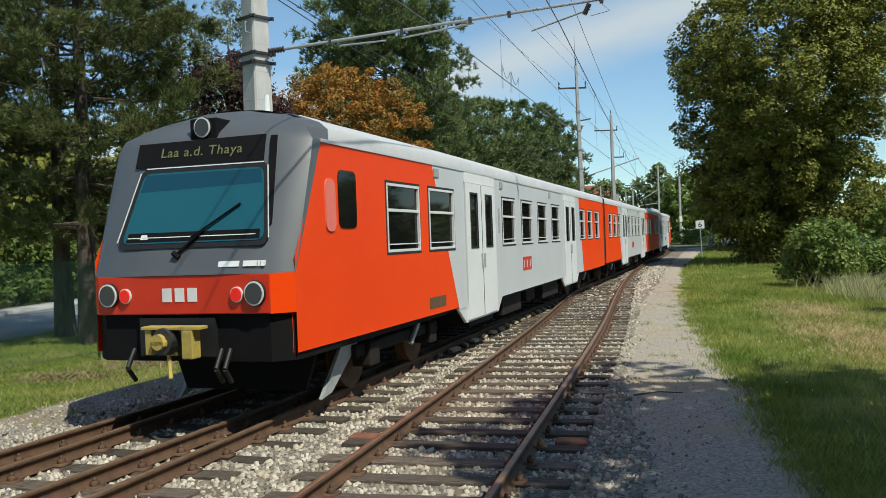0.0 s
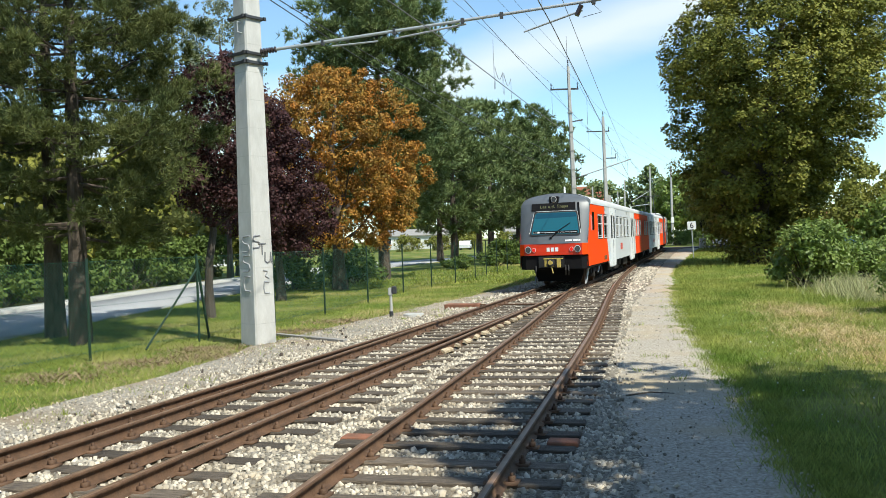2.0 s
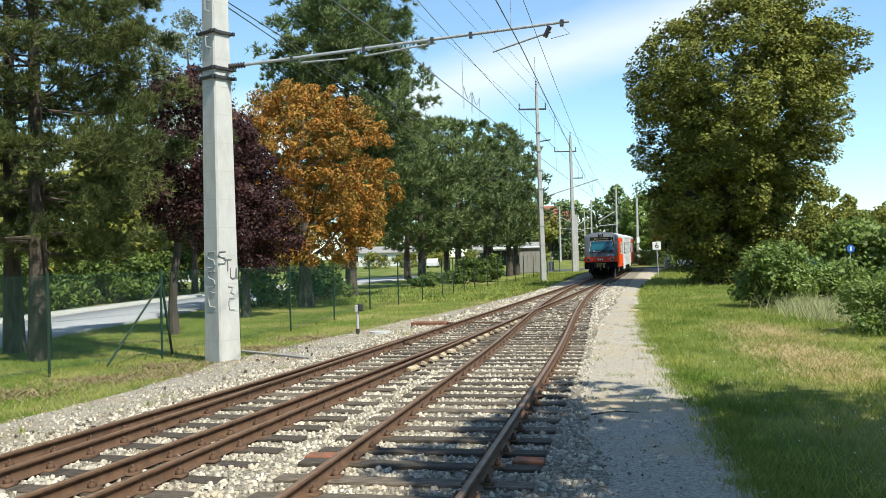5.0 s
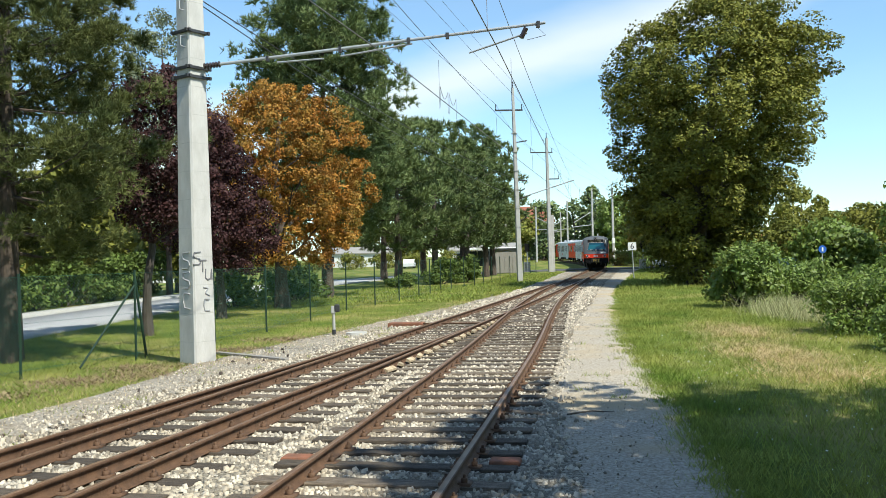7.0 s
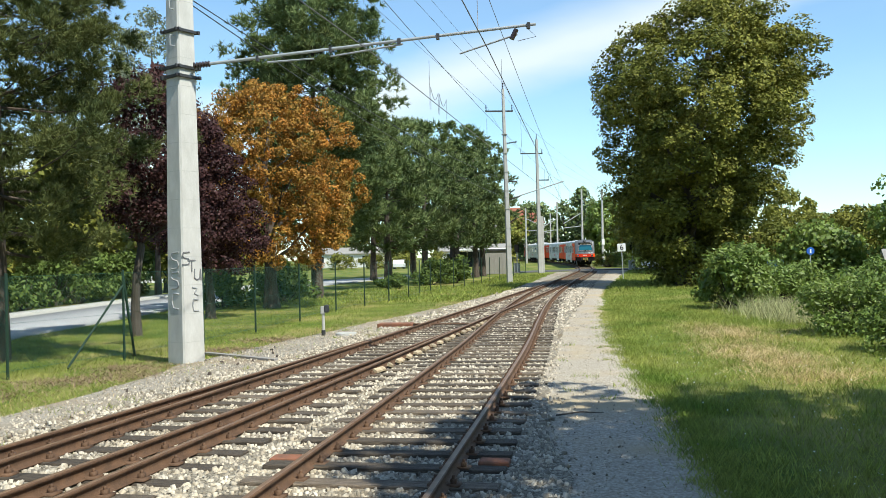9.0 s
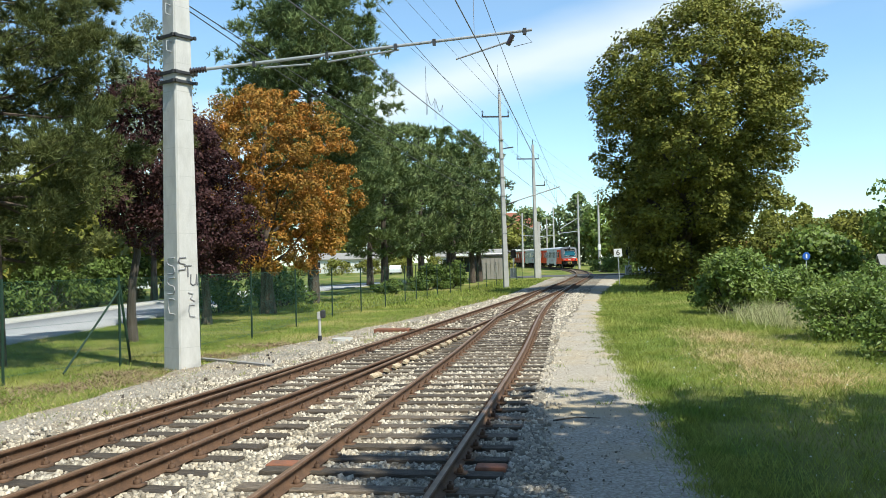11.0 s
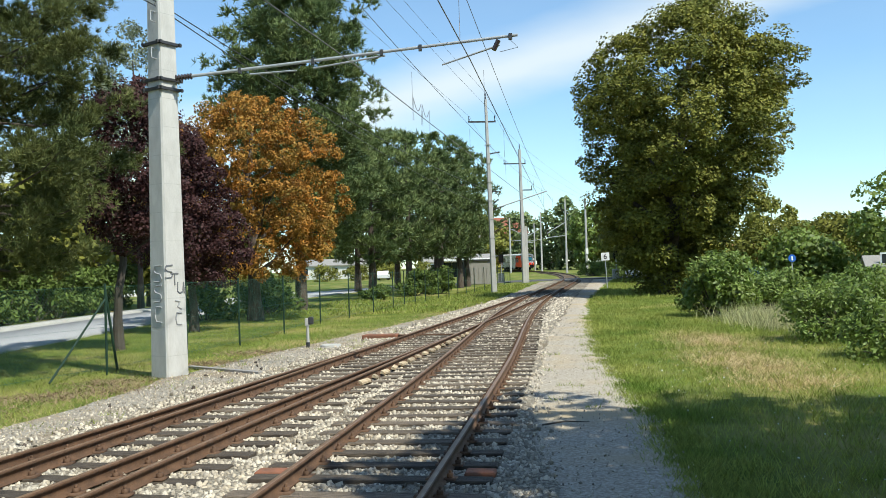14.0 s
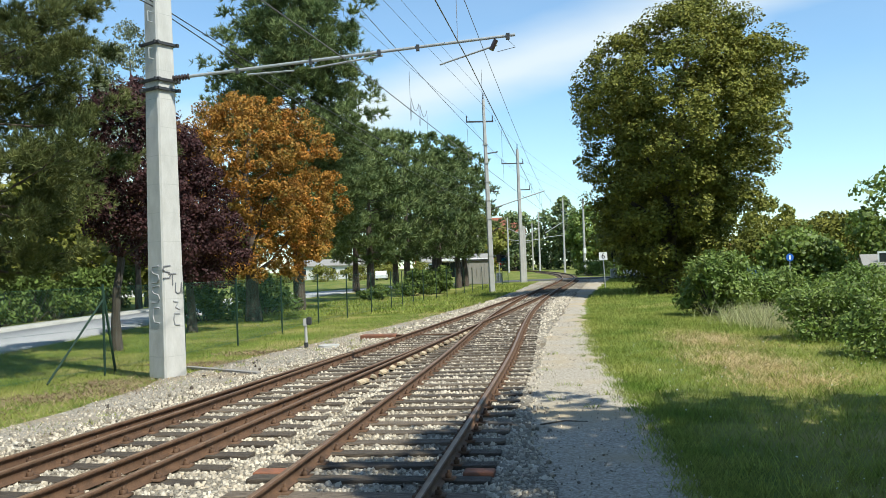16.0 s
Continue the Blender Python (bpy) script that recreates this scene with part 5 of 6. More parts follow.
def insulator(parent, a, b, r=0.075, n=6):
    bm = bm_new()
    a, b = Vector(a), Vector(b)
    rod(bm, a, b, r * 0.4, n=8)
    for k in range(n):
        p = a.lerp(b, (k + 0.3) / n)
        rod(bm, p, p + (b - a) * 0.4 / n, r, r * 0.6, 10)
    return part("insulator", bm, INSULATOR, parent, "dark ribbed insulator")


def clamp(parent, z, w, t=0.06):
    bm = bm_new()
    a = w / 2
    for x0, x1, y0, y1 in ((-a - 0.1, a + 0.1, -a - 0.05, -a), (-a - 0.1, a + 0.1, a, a + 0.05), (a, a + 0.05, -a - 0.1, a + 0.1), (-a - 0.05, -a, -a - 0.1, a + 0.1)):
        box(bm, x0, x1, y0, y1, z - t / 2, z + t / 2)
    return part("clamp", bm, DARKSTEEL, parent)


MAST = (-6.08, 19.0)
mast = thing("catenary_mast", "tall pale square concrete catenary mast with sprayed graffiti", "mast", pose(*MAST, -0.1, 0, 0, 55))
part("shaft", square_mast(bm_new(), 12.4, 0.58, 0.36), CONCRETE, mast)
mast_w = lambda z: 0.58 - 0.22 * z / 12.4
for z in (6.35, 6.55, 7.35, 9.5, 11.9):
    clamp(mast, z, mast_w(z))
part("earth_cable", rod(bm_new(), (0.3, 0.1, 0.0), (0.22, 0.1, 8.5), 0.018, n=6), DARKSTEEL, mast)
for z in (7.0, 7.8, 8.6):
    bm = bm_new()
    for p, q in (((-0.23, -0.1, z), (-0.36, -0.12, z)), ((-0.36, -0.12, z), (-0.36, -0.12, z + 0.22)), ((-0.36, -0.12, z + 0.22), (-0.23, -0.1, z + 0.22))):
        rod(bm, p, q, 0.012, n=6)
    part("climbing_iron", bm, STEEL, mast)


def strokes(parent, lines, z0, size, face, mat, name="graffiti", x0=0.0):
    """Sprayed strokes on a face of the mast: face 0 looks along local -x, face 1 along local -y."""
    for pts in lines:
        bm = bm_new()
        for (u0, v0), (u1, v1) in zip(pts[:-1], pts[1:]):
            qs = []
            for u, v_ in ((u0, v0), (u1, v1)):
                z = z0 + v_ * size
                d = mast_w(z) / 2 + 0.004
                qs.append(Vector((-d, -x0 - u * size, z)) if face == 0 else Vector((x0 + u * size, -d, z)))
            rod(bm, qs[0], qs[1], 0.016, n=6)
        part(name, bm, mat, parent)


S_SHAPE = [(0.35, 1.0), (-0.25, 0.95), (-0.35, 0.7), (-0.2, 0.55), (0.25, 0.45), (0.35, 0.2), (0.2, 0.02), (-0.35, 0.0)]
strokes(mast, [S_SHAPE], 2.24, 0.27, 1, GRAFFITI, x0=-0.17)
strokes(mast, [[(-0.4, 1.0), (0.4, 1.0)], [(0.0, 1.0), (0.0, 0.0)]], 2.08, 0.25, 1, GRAFFITI, x0=-0.03)
strokes(mast, [[(-0.3, 1.0), (-0.35, 0.2), (-0.1, 0.0), (0.25, 0.15), (0.35, 1.0), (0.4, 0.0)]], 1.9, 0.24, 1, GRAFFITI, x0=0.12)
for z in (2.15, 1.72):
    strokes(mast, [S_SHAPE], z, 0.36, 0, FADED, x0=0.02)
strokes(mast, [[(0.35, 0.95), (-0.2, 1.0), (-0.35, 0.5), (-0.2, 0.05), (0.35, 0.0)]], 1.28, 0.34, 0, FADED, x0=0.02)
strokes(mast, [[(0.3, 0.95), (-0.2, 1.0), (-0.3, 0.5), (-0.2, 0.05), (0.3, 0.0)], [(-0.3, 2.0), (0.2, 1.9), (-0.1, 1.5), (0.3, 1.3)]], 1.22, 0.26, 1, FADED, x0=0.05)
# cantilever over both tracks
arm = thing("cantilever", "long galvanised cantilever tube over both tracks", "cantilever")
R0, R1 = Vector((-5.75, 18.85, 6.48)), Vector((1.61, 17.5, 6.82))
insulator(arm, R0, R0.lerp(R1, 0.055))
part("tube", rod(bm_new(), R0.lerp(R1, 0.05), R1, 0.036, 0.03, 10), STEEL, arm)
for f, w in ((0.2, 0.03), (0.42, 0.03), (0.62, 0.035), (0.73, 0.035), (0.98, 0.035)):
    p = R0.lerp(R1, f)
    part("clip", box(bm_new(), p.x - w, p.x + w, p.y - 0.05, p.y + 0.05, p.z - 0.075, p.z + 0.045), DARKSTEEL, arm)
for f0, f1, d0, d1 in ((0.95, 0.79, -0.16, -0.42), (0.63, 0.42, -0.08, -0.16), (0.23, 0.37, -0.12, -0.16)):
    a, b = R0.lerp(R1, f0), R0.lerp(R1, f1)
    a.z, b.z = a.z + d0, b.z + d1
    part("steady_arm", rod(bm_new(), a, b, 0.022, 0.018, 8), STEEL, arm)
p = R0.lerp(R1, 0.95)
part("insulator", rod(bm_new(), p - Vector((0.02, 0, 0.06)), p - Vector((0.12, 0, 0.26)), 0.05, n=8), INSULATOR, arm)
wire(arm, [R1.lerp(R0, 0.03), R1 + Vector((0.0, 0, -0.25)), R1.lerp(R0, 0.05) - Vector((0, 0, 0.3))], 0.008)


def grey_mast(label, x, y, h, lean, w0=0.36, w1=0.2, arms=(), name="utility_mast"):
    t = thing(name, label, "mast", pose(x, y, rise(y) - 0.1, 0, lean, 10))
    part("shaft", square_mast(bm_new(), h, w0, w1, 0.03), FARCONCRETE, t)
    for z, x0, x1 in arms:
        part("crossarm", box(bm_new(), x0, x1, -0.06, 0.06, z - 0.06, z + 0.06), DARKSTEEL, t)
        for xx in (x0 + 0.06, x1 - 0.06):
            insulator(t, (xx, 0, z + 0.05), (xx, 0, z + 0.5), 0.07, 4)
    return t


far = grey_mast("tall grey concrete mast with crossarm and cantilevers", 3.85, 70.0, 15.7, -0.7, 0.42, 0.2, arms=((13.9, -1.5, 0.75),))
insulator(far, (0, 0, 15.7), (0, 0, 16.2), 0.07, 4)
for z in (1.5, 3.0, 4.5, 6.0, 7.5, 9.0, 10.5, 12.0):
    part("band", box(bm_new(), -0.21, 0.21, -0.21, 0.21, z, z + 0.05), FARCONCRETE, far)
for z, x1, dz in ((8.25, 0.9, -0.05), (6.75, 4.6, 1.35), (7.2, 0.7, 0.4), (11.3, 1.0, 0.12), (4.9, 0.75, 0.4)):
    insulator(far, (0.15, 0, z), (0.15 + min(x1 - 0.15, 1.0), -0.05, z + dz * min(1, 1.0 / x1)), 0.08, 5)
    if x1 > 0.8:
        part("bracket", rod(bm_new(), (0.6, 0, z + dz * 0.6 / x1), (x1, -0.6 if x1 > 2 else 0, z + dz), 0.045, n=8), STEEL, far)
second = grey_mast("grey concrete mast with two crossarms at the crossing", 8.85, 98.0, 15.1, -0.3, 0.46, 0.26, arms=((13.5, -1.9, 0.65), (10.5, 0.0, 1.3)))
insulator(second, (0, 0, 15.1), (0, 0, 15.7), 0.08, 4)
part("shoe", box(bm_new(), 0.2, 0.5, -0.18, 0.18, 0.0, 6.4, 0.02), FARCONCRETE, second)
MASTS = ((20.9, 150.0, 12.9, 4.0), (20.8, 128.0, 11.4, 0.0), (19.5, 176.0, 12.2, 4.0), (12.9, 172.0, 11.0, 4.0), (6.0, 150.0, 10.0, 0.0), (20.6, 200.0, 11.0, 4.0))
for x, y, h, reach in MASTS:
    t = grey_mast("slim grey catenary mast in the curve beyond the crossing", x, y, h, 0.2, 0.34, 0.22, name="catenary_mast")
    if reach:
        for z, dz in ((8.3, -1.3), (6.0, 0.2)):
            part("bracket", rod(bm_new(), (0, 0, z + 0.6), (reach * (1 if x < 15 else -1) * (1 if dz > 0 else 0.9), -1.0, z + dz), 0.06, n=6), STEEL, t)
    if y == 128.0:
        part("plate", box(bm_new(), -0.2, 0.2, -0.24, -0.2, 3.2, 4.0), SIGNWHITE, t)

lines = thing("overhead_line", "thin overhead contact wires and droppers above the tracks", "overhead line")
SUPPORTS = [-46.0, 18.6, 71.0, 104.0, 132.0, 156.0, 182.0, 215.0]


def span(off, z_of, r, sag, ends=SUPPORTS):
    pts = []
    for k, s in enumerate(ends):
        p, h = line(s, off(s) + (0.2 if k % 2 else -0.2))
        pts.append((p.x, p.y, p.z + z_of(s)))
    return wire(lines, pts, r, sag=sag)


span(lambda s: 0.0, lambda s: 6.55 if s < 30 else 6.3, 0.011, 0.05)
span(lambda s: 0.0, lambda s: 8.0 if s < 30 else 7.9, 0.008, 0.5)
span(lambda s: side_track(s), lambda s: 6.4 if s < 30 else 6.3, 0.011, 0.05, SUPPORTS[:4])
span(lambda s: side_track(s), lambda s: 7.55 if s < 30 else 7.9, 0.008, 0.3, SUPPORTS[:4])
for a, b in zip(SUPPORTS[:-1], SUPPORTS[1:]):
    for f in (0.12, 0.3, 0.5, 0.7, 0.88):
        s = a + (b - a) * f
        for off, top in ((0.0, 7.9), (side_track(s), 7.8)):
            if s < 12 or (off == side_track(s) and (s > 66 or off == 0.0)):
                if s < 12 or off:
                    continue
            p, _ = line(s, off)
            wire(lines, [(p.x, p.y, p.z + 6.33), (p.x, p.y, p.z + top - 1.9 * f * (1 - f))], 0.007, name="dropper")
for s0 in (25.0, 26.1):
    pts = []
    for k in range(7):
        p, _ = line(s0 + 0.16 * k)
        pts.append((p.x, p.y, 6.98 - 0.28 * math.sin(math.pi * k / 6)))
    wire(lines, pts, 0.008, name="jumper")
    for p in (pts[0], pts[-1]):
        wire(lines, [p, (p[0], p[1], 6.36)], 0.006, name="dropper")
feeders = thing("power_line", "thin power lines strung between the masts", "power line")
for x1, z1, x2, z2 in ((2.3, 14.3, 7.0, 14.0), (4.4, 14.3, 9.4, 14.0), (3.7, 16.1, 8.8, 15.8)):
    wire(feeders, [(x1 - 25.0, -52.5, z1), (x1, 70.0, z1), (x2, 98.0, z2), (33.0, 170.0, 12.5)], 0.009, sag=0.55)
for z0, z1 in ((8.15, 8.25), (8.05, 6.8)):
    wire(feeders, [(-16.5, -30.0, 9.5), (-6.1, 18.8, z0), (3.85, 70.0, z1)], 0.013, DARKSTEEL, sag=0.5)
wire(feeders, [(-1.2, 5.0, 12.0), (0.45, 17.8, 8.4), (0.45, 17.8, 6.75)], 0.008)

# ---- fence ----
fence = thing("fence", "green chain-link fence with slim dark green posts", "fence")
fence_x = spline([(5, -12.4), (11, -10.9), (17, -9.0), (20, -7.85), (26.6, -6.36), (31.4, -5.89), (36.9, -5.37), (40.6, -4.56), (44, -3.71), (48.4, -2.97), (55.5, -2.0), (62, -0.3), (70, 1.6), (78, 3.6), (96, 7.2)])
FENCE_Y = [5, 8, 11, 14, 17.0, 20, 23.3, 26.6, 31.4, 36.9, 40.6, 44, 48.4, 52, 55.5, 58, 61, 64, 67, 70, 73, 77, 81, 85, 90, 95]
for y in FENCE_Y:
    x = fence_x(y)
    part("post", rod(bm_new(), (x, y, rise(y) - 0.1), (x, y, rise(y) + 2.05), 0.03, n=8), FENCE_GREEN, fence)
for y0, y1 in zip(FENCE_Y[:-1], FENCE_Y[1:]):
    for z in (0.12, 1.05, 1.98):
        wire(fence, [(fence_x(y0), y0, rise(y0) + z), (fence_x(y1), y1, rise(y1) + z)], 0.004, MESHWIRE, name="line_wire")
part("strut", rod(bm_new(), (-7.72, 20.3, 0), (-7.85, 20.0, 1.9), 0.03, n=8), FENCE_GREEN, fence)
part("strut", rod(bm_new(), (-8.4, 18.3, 0), (-7.85, 20.0, 1.7), 0.025, n=8), FENCE_GREEN, fence)
mv, mf = [], []
for k in range(-30, 1300):
    for way in (-1, 1):
        y = 5.0 + k * 0.07
        for j in range(3):
            za, zb = 0.08 + 1.9 * j / 3, 0.08 + 1.9 * (j + 1) / 3
            ya, yb = (y + za * 0.9, y + zb * 0.9) if way > 0 else (y + 1.8 - za * 0.9, y + 1.8 - zb * 0.9)
            if ya < 5 or yb > 95 or yb < 5 or ya > 95 or (y > 34 and k % 2):
                continue
            w = 0.0042 if y < 34 else 0.008
            n = len(mv)
            mv += [(fence_x(ya), ya - w, rise(ya) + za), (fence_x(ya), ya + w, rise(ya) + za), (fence_x(yb), yb + w, rise(yb) + zb), (fence_x(yb), yb - w, rise(yb) + zb)]
            mf.append((n, n + 1, n + 2, n + 3))
tagged(part("mesh_wire", (mv, mf), MESHWIRE, fence), kind="stuff")

# ---- small railway things ----
lamp = thing("point_indicator", "small white and black point indicator on a post", "indicator", pose(-4.0, 24.9, 0))
part("post", rod(bm_new(), (0, 0, -0.1), (0, 0, 0.75), 0.045, 0.04, 10), FARCONCRETE, lamp)
part("foot", rod(bm_new(), (0, 0, -0.1), (0, 0, 0.16), 0.06, n=10), DARKSTEEL, lamp)
part("lantern", box(bm_new(), -0.07, 0.05, -0.06, 0.06, 0.62, 0.84, 0.02), FARCONCRETE, lamp)
part("hood", box(bm_new(), 0.03, 0.17, -0.08, 0.08, 0.66, 0.88, 0.03), DARKSTEEL, lamp)
cover = thing("manhole_cover", "pale flat concrete cable-pit cover in the gravel", "cover", pose(-3.35, 24.9, 0.02))
part("slab", rod(bm_new(), (0, 0, -0.05), (0, 0, 0.05), 0.32, 0.3, 16), KERB, cover)
machine = thing("switch_machine", "rusty orange switch machine cover beside the track", "switch machine", pose(-2.1, 27.3, 0, 0, 0, -100))
part("casing", box(bm_new(), -0.25, 0.25, -0.55, 0.55, 0.0, 0.14, 0.03), ORANGEWOOD, machine)
part("rod", rod(bm_new(), (0.0, 0.5, 0.1), (0.1, 2.6, 0.1), 0.025), RUST, machine)
duct = thing("cable_duct_cover", "narrow dark weathered board over a cable duct in the gravel", "cover", pose(-5.08, 19.68, 0.015, 0, 0, -40.3))
part("board", box(bm_new(), -1.34, 1.34, -0.07, 0.07, -0.02, 0.035, 0.008), SHEDGREY, duct)
random.seed(9)
for k in range(17):
    s = 16.6 + 0.72 * k
    p, h = line(s, G + 0.13)
    blk = thing("rail_brace", "cream-coloured worn brace block beside the rail", "brace", pose(p.x, p.y, 0.09, random.uniform(-5, 5), random.uniform(8, 22), -math.degrees(h) + random.uniform(-6, 6)), group="brace blocks along the switch")
    ln = random.uniform(0.12, 0.24)
    part("block", prism(bm_new(), [(-0.045, 0.0), (0.05, 0.0), (0.045, 0.035), (0.0, 0.055), (-0.04, 0.06)], -ln, ln, axis="y"), CREAM, blk)
plank = thing("sleeper_end", "rust-stained reddish sleeper in the branch track", "sleeper")
p, h = line(9.9, side_track(9.9))
plank.matrix_basis = pose(p.x, p.y, 0.066, 0, 0, -math.degrees(h) + 3)
part("plank", box(bm_new(), -1.28, -0.86, -0.11, 0.11, -0.1, 0.02, 0.02), ORANGEWOOD, plank)
part("plank", box(bm_new(), 0.95, 1.27, -0.11, 0.11, -0.1, 0.02, 0.02), ORANGEWOOD, plank)
speed = thing("speed_sign", "white square speed sign with number six on a post", "sign", pose(12.95, 70.0, -0.05, 0, -2, 0))
part("post", rod(bm_new(), (0, 0, 0), (0, 0, 2.9), 0.04, n=8), STEEL, speed)
plate = part("plate", box(bm_new(), -0.33, 0.33, -0.06, -0.04, 2.35, 2.98, 0.01), SIGNWHITE, speed)


def lettering(text, size, m, parent, mat):
    curve = bpy.data.curves.new("lettering", "FONT")
    curve.body, curve.size, curve.align_x, curve.align_y, curve.extrude = text, size, "CENTER", "CENTER", 0.003
    txt = new("lettering", curve)
    me = bpy.data.meshes.new_from_object(txt.evaluated_get(bpy.context.evaluated_depsgraph_get()))
    bpy.data.objects.remove(txt)
    me.materials.clear()
    me.materials.append(mat)
    ob = new("lettering", me)
    ob.parent = parent
    ob.matrix_basis = m
    return ob


lettering("6", 0.62, Matrix.Translation((0, -0.066, 2.66)) @ pose(0, 0, 0, 90, 0, 0), plate, BLACK)

# ---- buildings, vehicles and street things ----


def house(name, label, x, y, turn, w, d, h, roof_h, wall_mat, windows=3, roof_mat=TILE):
    t = thing(name, label, "house", pose(x, y, rise(y) - 0.1, 0, 0, turn))
    part("wall", box(bm_new(), -w / 2, w / 2, -d / 2, d / 2, 0, h), wall_mat, t)
    bm = bm_new()
    prism(bm, [(-d / 2 - 0.4, h), (0, h + roof_h), (d / 2 + 0.4, h), (d / 2 + 0.4, h + 0.15), (0, h + roof_h + 0.18), (-d / 2 - 0.4, h + 0.15)], -w / 2 - 0.3, w / 2 + 0.3, axis="x")
    part("roof", bm, roof_mat, t)
    for sx in (-1, 1):
        part("gable", prism(bm_new(), [(-d / 2, h), (d / 2, h), (0, h + roof_h)], *sorted((sx * (w / 2 - 0.1), sx * w / 2)), axis="x"), wall_mat, t)
    part("chimney", box(bm_new(), w * 0.2, w * 0.2 + 0.5, -0.25, 0.25, h + roof_h * 0.4, h + roof_h + 0.7), PLASTER, t)
    for k in range(windows):
        cx = -w / 2 + w * (k + 0.5) / windows
        fr = part("window_frame", box(bm_new(), cx - 0.6, cx + 0.6, -d / 2 - 0.04, -d / 2 + 0.02, 1.0, 2.3), SIGNWHITE, t)
        part("pane", box(bm_new(), cx - 0.52, cx + 0.52, -d / 2 - 0.05, -d / 2 - 0.03, 1.08, 2.22), PANE, fr)
        part("sill", box(bm_new(), cx - 0.65, cx + 0.65, -d / 2 - 0.14, -d / 2, 0.94, 1.0), KERB, fr)
    return t


house("house", "low cream house with red tiled roof beyond the meadow", 27.3, 78.0, 12, 4.6, 5, 2.1, 1.2, PLASTER, 2)
house("house", "white house behind the trees across the street", -22.0, 172.0, 8, 14, 9, 2.6, 1.2, WHITEWALL, 5, SHEDGREY)
house("house", "white house behind the trees across the street", 2.0, 160.0, 5, 12, 9, 2.6, 1.2, WHITEWALL, 4, SHEDGREY)
house("house", "cream house with red roof beyond the crossing", 13.5, 215.0, 10, 12, 9, 9.0, 4.0, PLASTER, 4)
house("house", "white house behind the hedge", -38.0, 95.0, 30, 12, 9, 3.4, 2.8, WHITEWALL, 4)
house("garden_shed", "grey garden shed with white corner boards", 22.0, 43.0, -20, 2.0, 2.0, 1.5, 0.5, SHEDGREY, 1, SHEDGREY)
shed = thing("relay_hut", "weathered grey flat-roofed relay hut beside the mast", "hut", pose(3.5, 97.0, rise(97), 0, 0, 8))
part("wall", box(bm_new(), -1.35, 1.35, -1.0, 1.0, 0, 2.55), SHEDGREY, shed)
part("roof", box(bm_new(), -1.5, 1.5, -1.15, 1.15, 2.55, 2.75, 0.03), DARKSTEEL, shed)
for x in (-0.9, -0.45, 0, 0.45, 0.9):
    part("batten", box(bm_new(), x - 0.03, x + 0.03, -1.03, -1.0, 0, 2.5), SHEDGREY, shed)
kiosk = thing("bus_shelter", "pale bus shelter with glass walls near the crossing", "shelter", pose(3.0, 132.0, rise(132), 0, 0, 5))
part("roof", box(bm_new(), -4.2, 4.2, -1.2, 1.2, 2.7, 2.95, 0.04), SIGNWHITE, kiosk)
for x in (-4.0, -2.0, 0.0, 2.0, 4.0):
    part("post", box(bm_new(), x - 0.05, x + 0.05, 0.9, 1.0, 0, 2.7), DARKSTEEL, kiosk)
    if x < 4:
        part("pane", box(bm_new(), x + 0.08, x + 1.92, 0.93, 0.95, 0.2, 2.5), PANE, kiosk)


def vehicle(label, x, y, turn, mat, ln=4.2, wd=1.75, ht=1.45):
    t = thing("car", label, "car", pose(x, y, rise(y) + 0.02, 0, 0, turn))
    bm = prism(bm_new(), [(-ln / 2, 0.3), (ln / 2, 0.3), (ln / 2, 0.75), (ln * 0.3, 0.85), (ln * 0.12, ht), (-ln * 0.33, ht), (-ln * 0.46, 0.9), (-ln / 2, 0.8)], -wd / 2, wd / 2, axis="y")
    part("body", bm, mat, t)
    part("window", prism(bm_new(), [(ln * 0.25, 0.9), (ln * 0.11, ht - 0.07), (-ln * 0.31, ht - 0.07), (-ln * 0.41, 0.92)], -wd / 2 - 0.008, wd / 2 + 0.008, axis="y"), PANE, t)
    for sx in (-0.3, 0.3):
        for sy in (-1, 1):
            wh = part("wheel", rod(bm_new(), (ln * sx, sy * (wd / 2 - 0.2), 0.32), (ln * sx, sy * (wd / 2 + 0.01), 0.32), 0.32, n=18), RUBBER, t)
            part("rim", rod(bm_new(), (ln * sx, sy * (wd / 2), 0.32), (ln * sx, sy * (wd / 2 + 0.02), 0.32), 0.19, n=14), STEEL, wh)
    return t


vehicle("parked blue car behind the bushes", 21.8, 60.5, 60, CARPAINT)
vehicle("parked white car near the crossing", 24.5, 106.0, 175, CARWHITE, 5.0, 1.9, 1.5)
vehicle("parked white car by the street", 29.0, 110.0, 175, CARWHITE)
vehicle("parked white car by the far houses", -10.0, 140.0, 90, CARWHITE)
blue = thing("road_sign", "round blue road sign on a post", "sign", pose(17.9, 45.0, 0))
part("post", rod(bm_new(), (0, 0, 0), (0, 0, 2.2), 0.03, n=8), STEEL, blue)
disc = part("disc", rod(bm_new(), (0, -0.04, 2.05), (0, -0.06, 2.05), 0.2, n=20), SIGNBLUE, blue)
part("symbol", box(bm_new(), -0.04, 0.04, -0.07, -0.06, 1.94, 2.16), SIGNWHITE, disc)
for x, y, h in ((6.4, 100.0, 3.0), (19.8, 101.0, 3.0)):
    sig = thing("crossing_signal", "dark crossing signal on a grey post", "signal", pose(x, y, rise(y)))
    part("post", rod(bm_new(), (0, 0, 0), (0, 0, h), 0.06, n=8), STEEL, sig)
    part("lamp_box", box(bm_new(), -0.28, 0.28, -0.15, 0.05, h - 0.7, h + 0.2, 0.04), BLACK, sig)
    part("cabinet", box(bm_new(), -0.35, 0.35, 0.2, 0.7, 0, 1.1, 0.03), FARCONCRETE, sig)
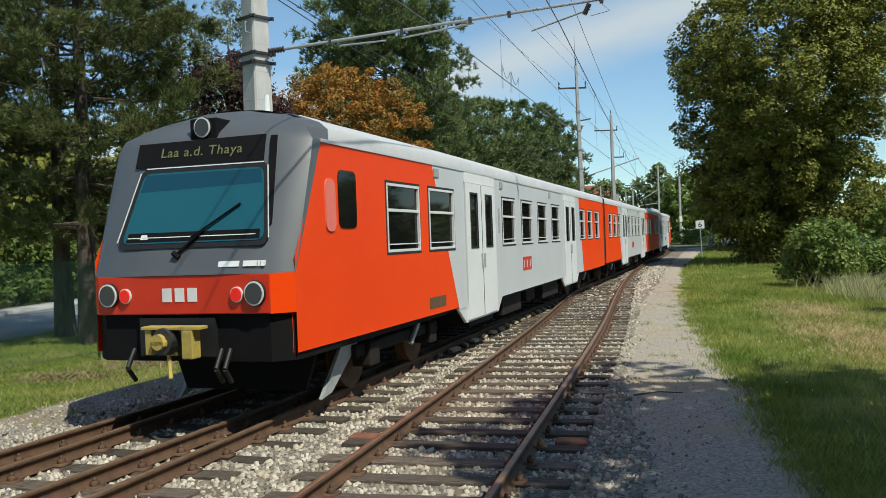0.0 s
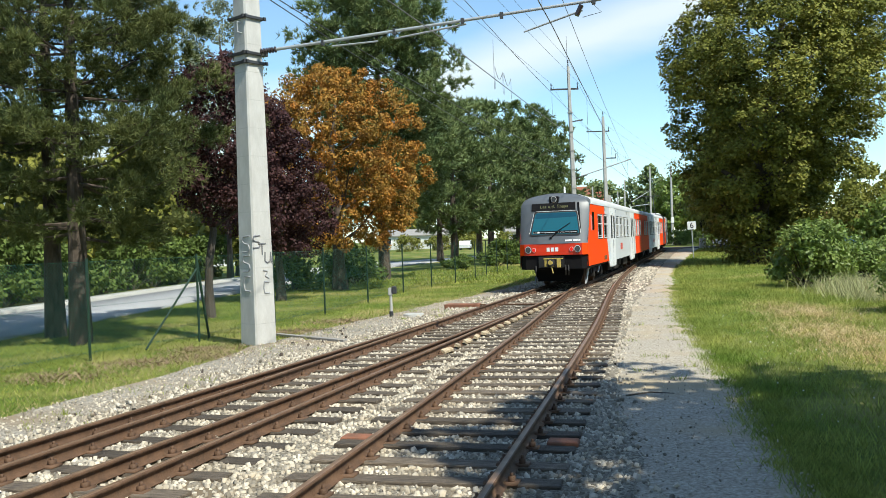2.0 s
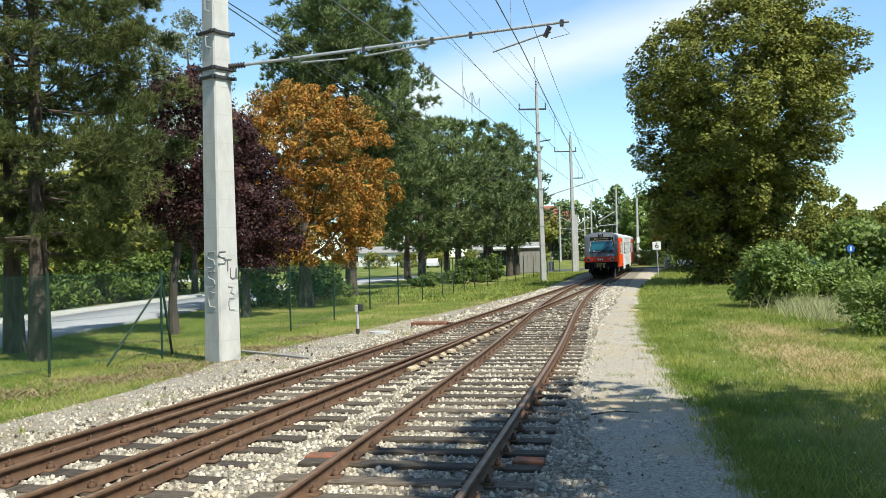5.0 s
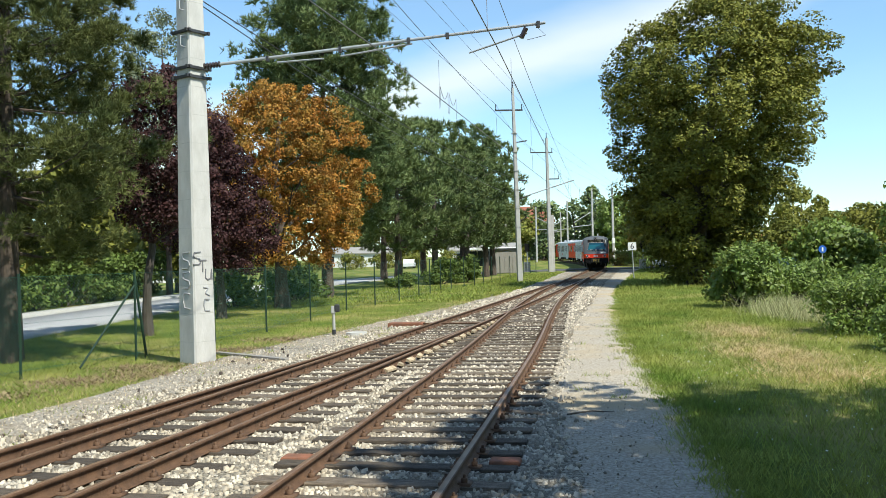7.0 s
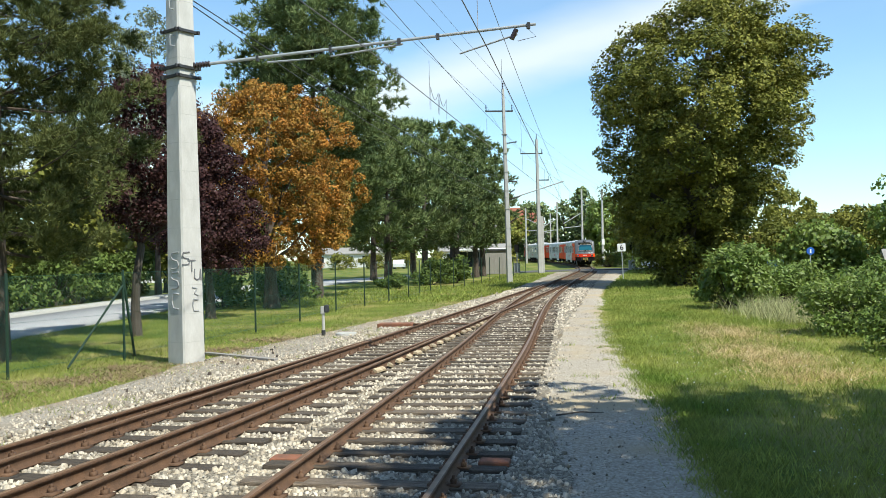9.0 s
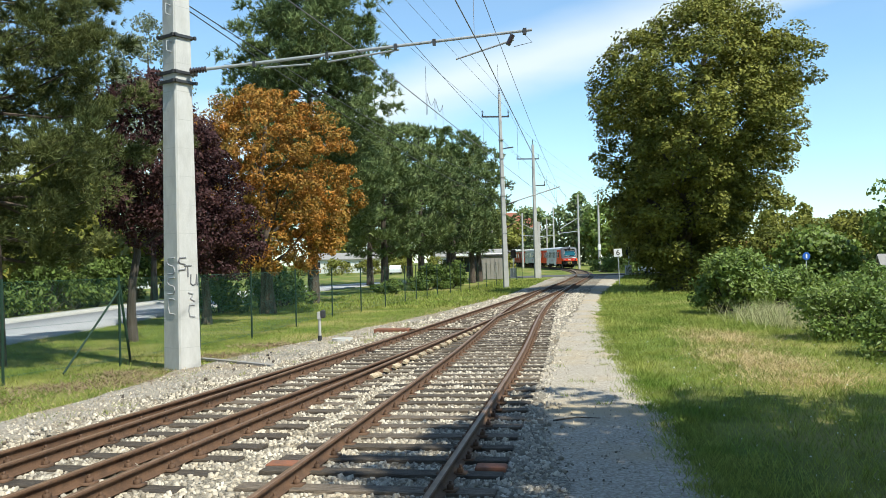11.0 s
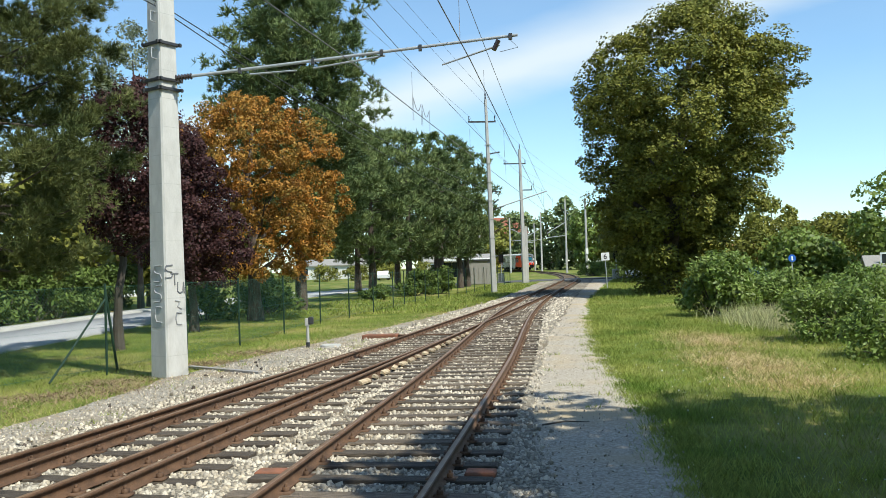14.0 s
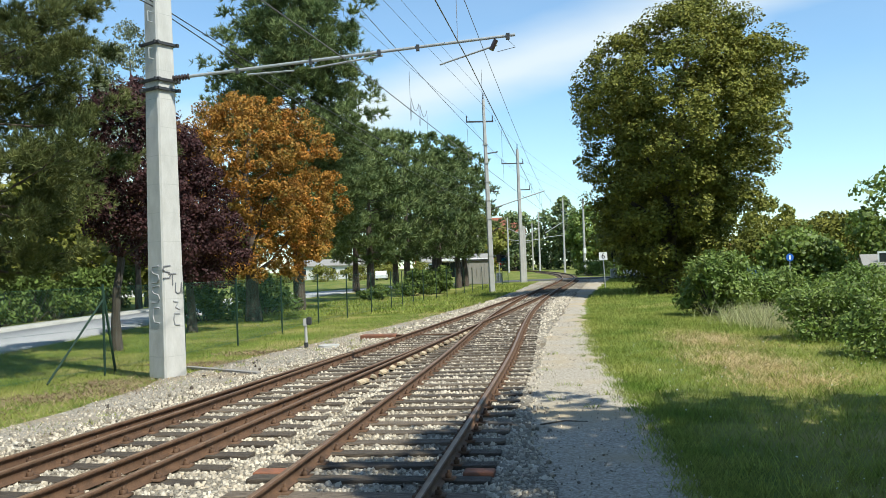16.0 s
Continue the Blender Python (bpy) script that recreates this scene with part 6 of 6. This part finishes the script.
lampp = thing("street_lamp", "slim grey street lamp with globe near the crossing", "lamp", pose(22.6, 104.0, rise(104)))
part("post", rod(bm_new(), (0, 0, 0), (0, 0, 4.0), 0.06, 0.04, 8), STEEL, lampp)
part("globe", rod(bm_new(), (0, 0, 4.0), (0, 0, 4.35), 0.2, 0.12, 10), SIGNWHITE, lampp)


# ---- ballast stones and litter, last ----
def stones(name, label, places, low, high, mat, seed, z):
    rng = np.random.default_rng(seed)
    n = len(places)
    c = np.array([[(-1, -1, -1), (1, -1, -1), (1, 1, -1), (-1, 1, -1), (-0.7, -0.7, 1), (0.7, -0.7, 1), (0.7, 0.7, 1), (-0.7, 0.7, 1)]], float)
    v = c + rng.uniform(-0.45, 0.45, (n, 8, 3))
    v *= (rng.uniform(low, high, n))[:, None, None] * rng.uniform(0.6, 1.25, (n, 1, 3))
    a, b = rng.uniform(0, 6.283, n), rng.normal(size=n) * 0.5
    ca, sa, cb, sb = np.cos(a), np.sin(a), np.cos(b), np.sin(b)
    x, y, zz = v[..., 0], v[..., 1], v[..., 2]
    x, zz = x * cb[:, None] - zz * sb[:, None], x * sb[:, None] + zz * cb[:, None]
    x, y = x * ca[:, None] - y * sa[:, None], x * sa[:, None] + y * ca[:, None]
    p = np.array(places)
    v = np.stack([x + p[:, :1], y + p[:, 1:2], zz + z + rng.uniform(-0.012, 0.012, (n, 1))], -1).reshape(-1, 3)
    q = np.array([(4, 5, 6, 7), (0, 1, 5, 4), (1, 2, 6, 5), (2, 3, 7, 6), (3, 0, 4, 7)])
    f = (np.arange(n)[:, None, None] * 8 + q).reshape(-1, 4)
    return tagged(part(name, (v, f), mat), label, "stones", kind="stuff")


laid = np.array(LAID)
srng = np.random.default_rng(17)


def bed_places(n, y0, y1):
    ys = srng.uniform(y0, y1, n)
    out = []
    for y in ys:
        lo, hi = line(s_of_y(y), -1.9)[0].x - abs(srng.normal()) * 0.3, bed_right(y) - 0.2 + abs(srng.normal()) * 0.16
        out.append((srng.uniform(lo, hi), y))
    p = np.array(out)
    keep = np.ones(len(p), bool)
    for x, y, h, half in laid[(laid[:, 1] > y0 - 2) & (laid[:, 1] < y1 + 2)]:
        dx, dy = p[:, 0] - x, p[:, 1] - y
        u, w = dx * math.cos(h) - dy * math.sin(h), dx * math.sin(h) + dy * math.cos(h)
        keep &= ~((np.abs(u) < half + 0.03) & (np.abs(w) < 0.15))
    return p[keep]


stones("ballast_stones", "loose pale grey ballast stones", np.concatenate([bed_places(15000, 5.0, 10.5), bed_places(13500, 10.5, 17), bed_places(10500, 17, 28)]), 0.013, 0.027, STONE, 3, 0.034)
stones("ballast_stones", "loose pale grey ballast stones further along", bed_places(9000, 28, 62), 0.028, 0.045, STONE, 4, 0.03)
edge_places = [(shoulder_left(y) + wob(y, 1) + srng.uniform(0.0, 1.0) ** 0.8 * (line(s_of_y(y), -1.3)[0].x - shoulder_left(y)), y) for y in 8 + 24 * srng.uniform(0, 1, 6500) ** 1.4]
stones("gravel_stones", "small pale stones on the gravel shoulder", edge_places, 0.006, 0.016, STONE, 5, 0.012)
path_places = [(bed_right(y) + srng.uniform(0.0, 1.0) ** 2.5 * (path_right(y) - bed_right(y)), y) for y in 6 + 26 * srng.uniform(0, 1, 3000) ** 1.4]
stones("gravel_stones", "small pale stones on the footpath", path_places, 0.004, 0.012, STONE, 6, 0.016)
clod_at = [(shoulder_left(y) + srng.uniform(0.5, 3.0), y) for y in srng.uniform(9, 22, 60)]
stones("dark_clods", "dark clods of earth on the gravel shoulder", clod_at, 0.012, 0.03, BARK, 8, 0.03)
stick = thing("stick", "thin dark stick lying on the gravel", "stick", pose(1.55, 11.6, 0.05, 0, 0, 12))
part("twig", rod(rod(bm_new(), (-0.35, 0, 0), (0.0, 0.03, 0.02), 0.012, 0.01, 6), (0.0, 0.03, 0.02), (0.3, -0.03, 0.0), 0.01, 0.005, 6), BARK_DARK, stick)
# faint board marks left by the formwork on the mast
for z in np.arange(0.55, 11.6, 0.62):
    w = mast_w(float(z)) / 2 + 0.0015
    part("board_mark", box(box(bm_new(), -w, w, 0.037 - w, w - 0.037, float(z), float(z) + 0.012), 0.037 - w, w - 0.037, -w, w, float(z), float(z) + 0.012), KERB, mast)


motions()
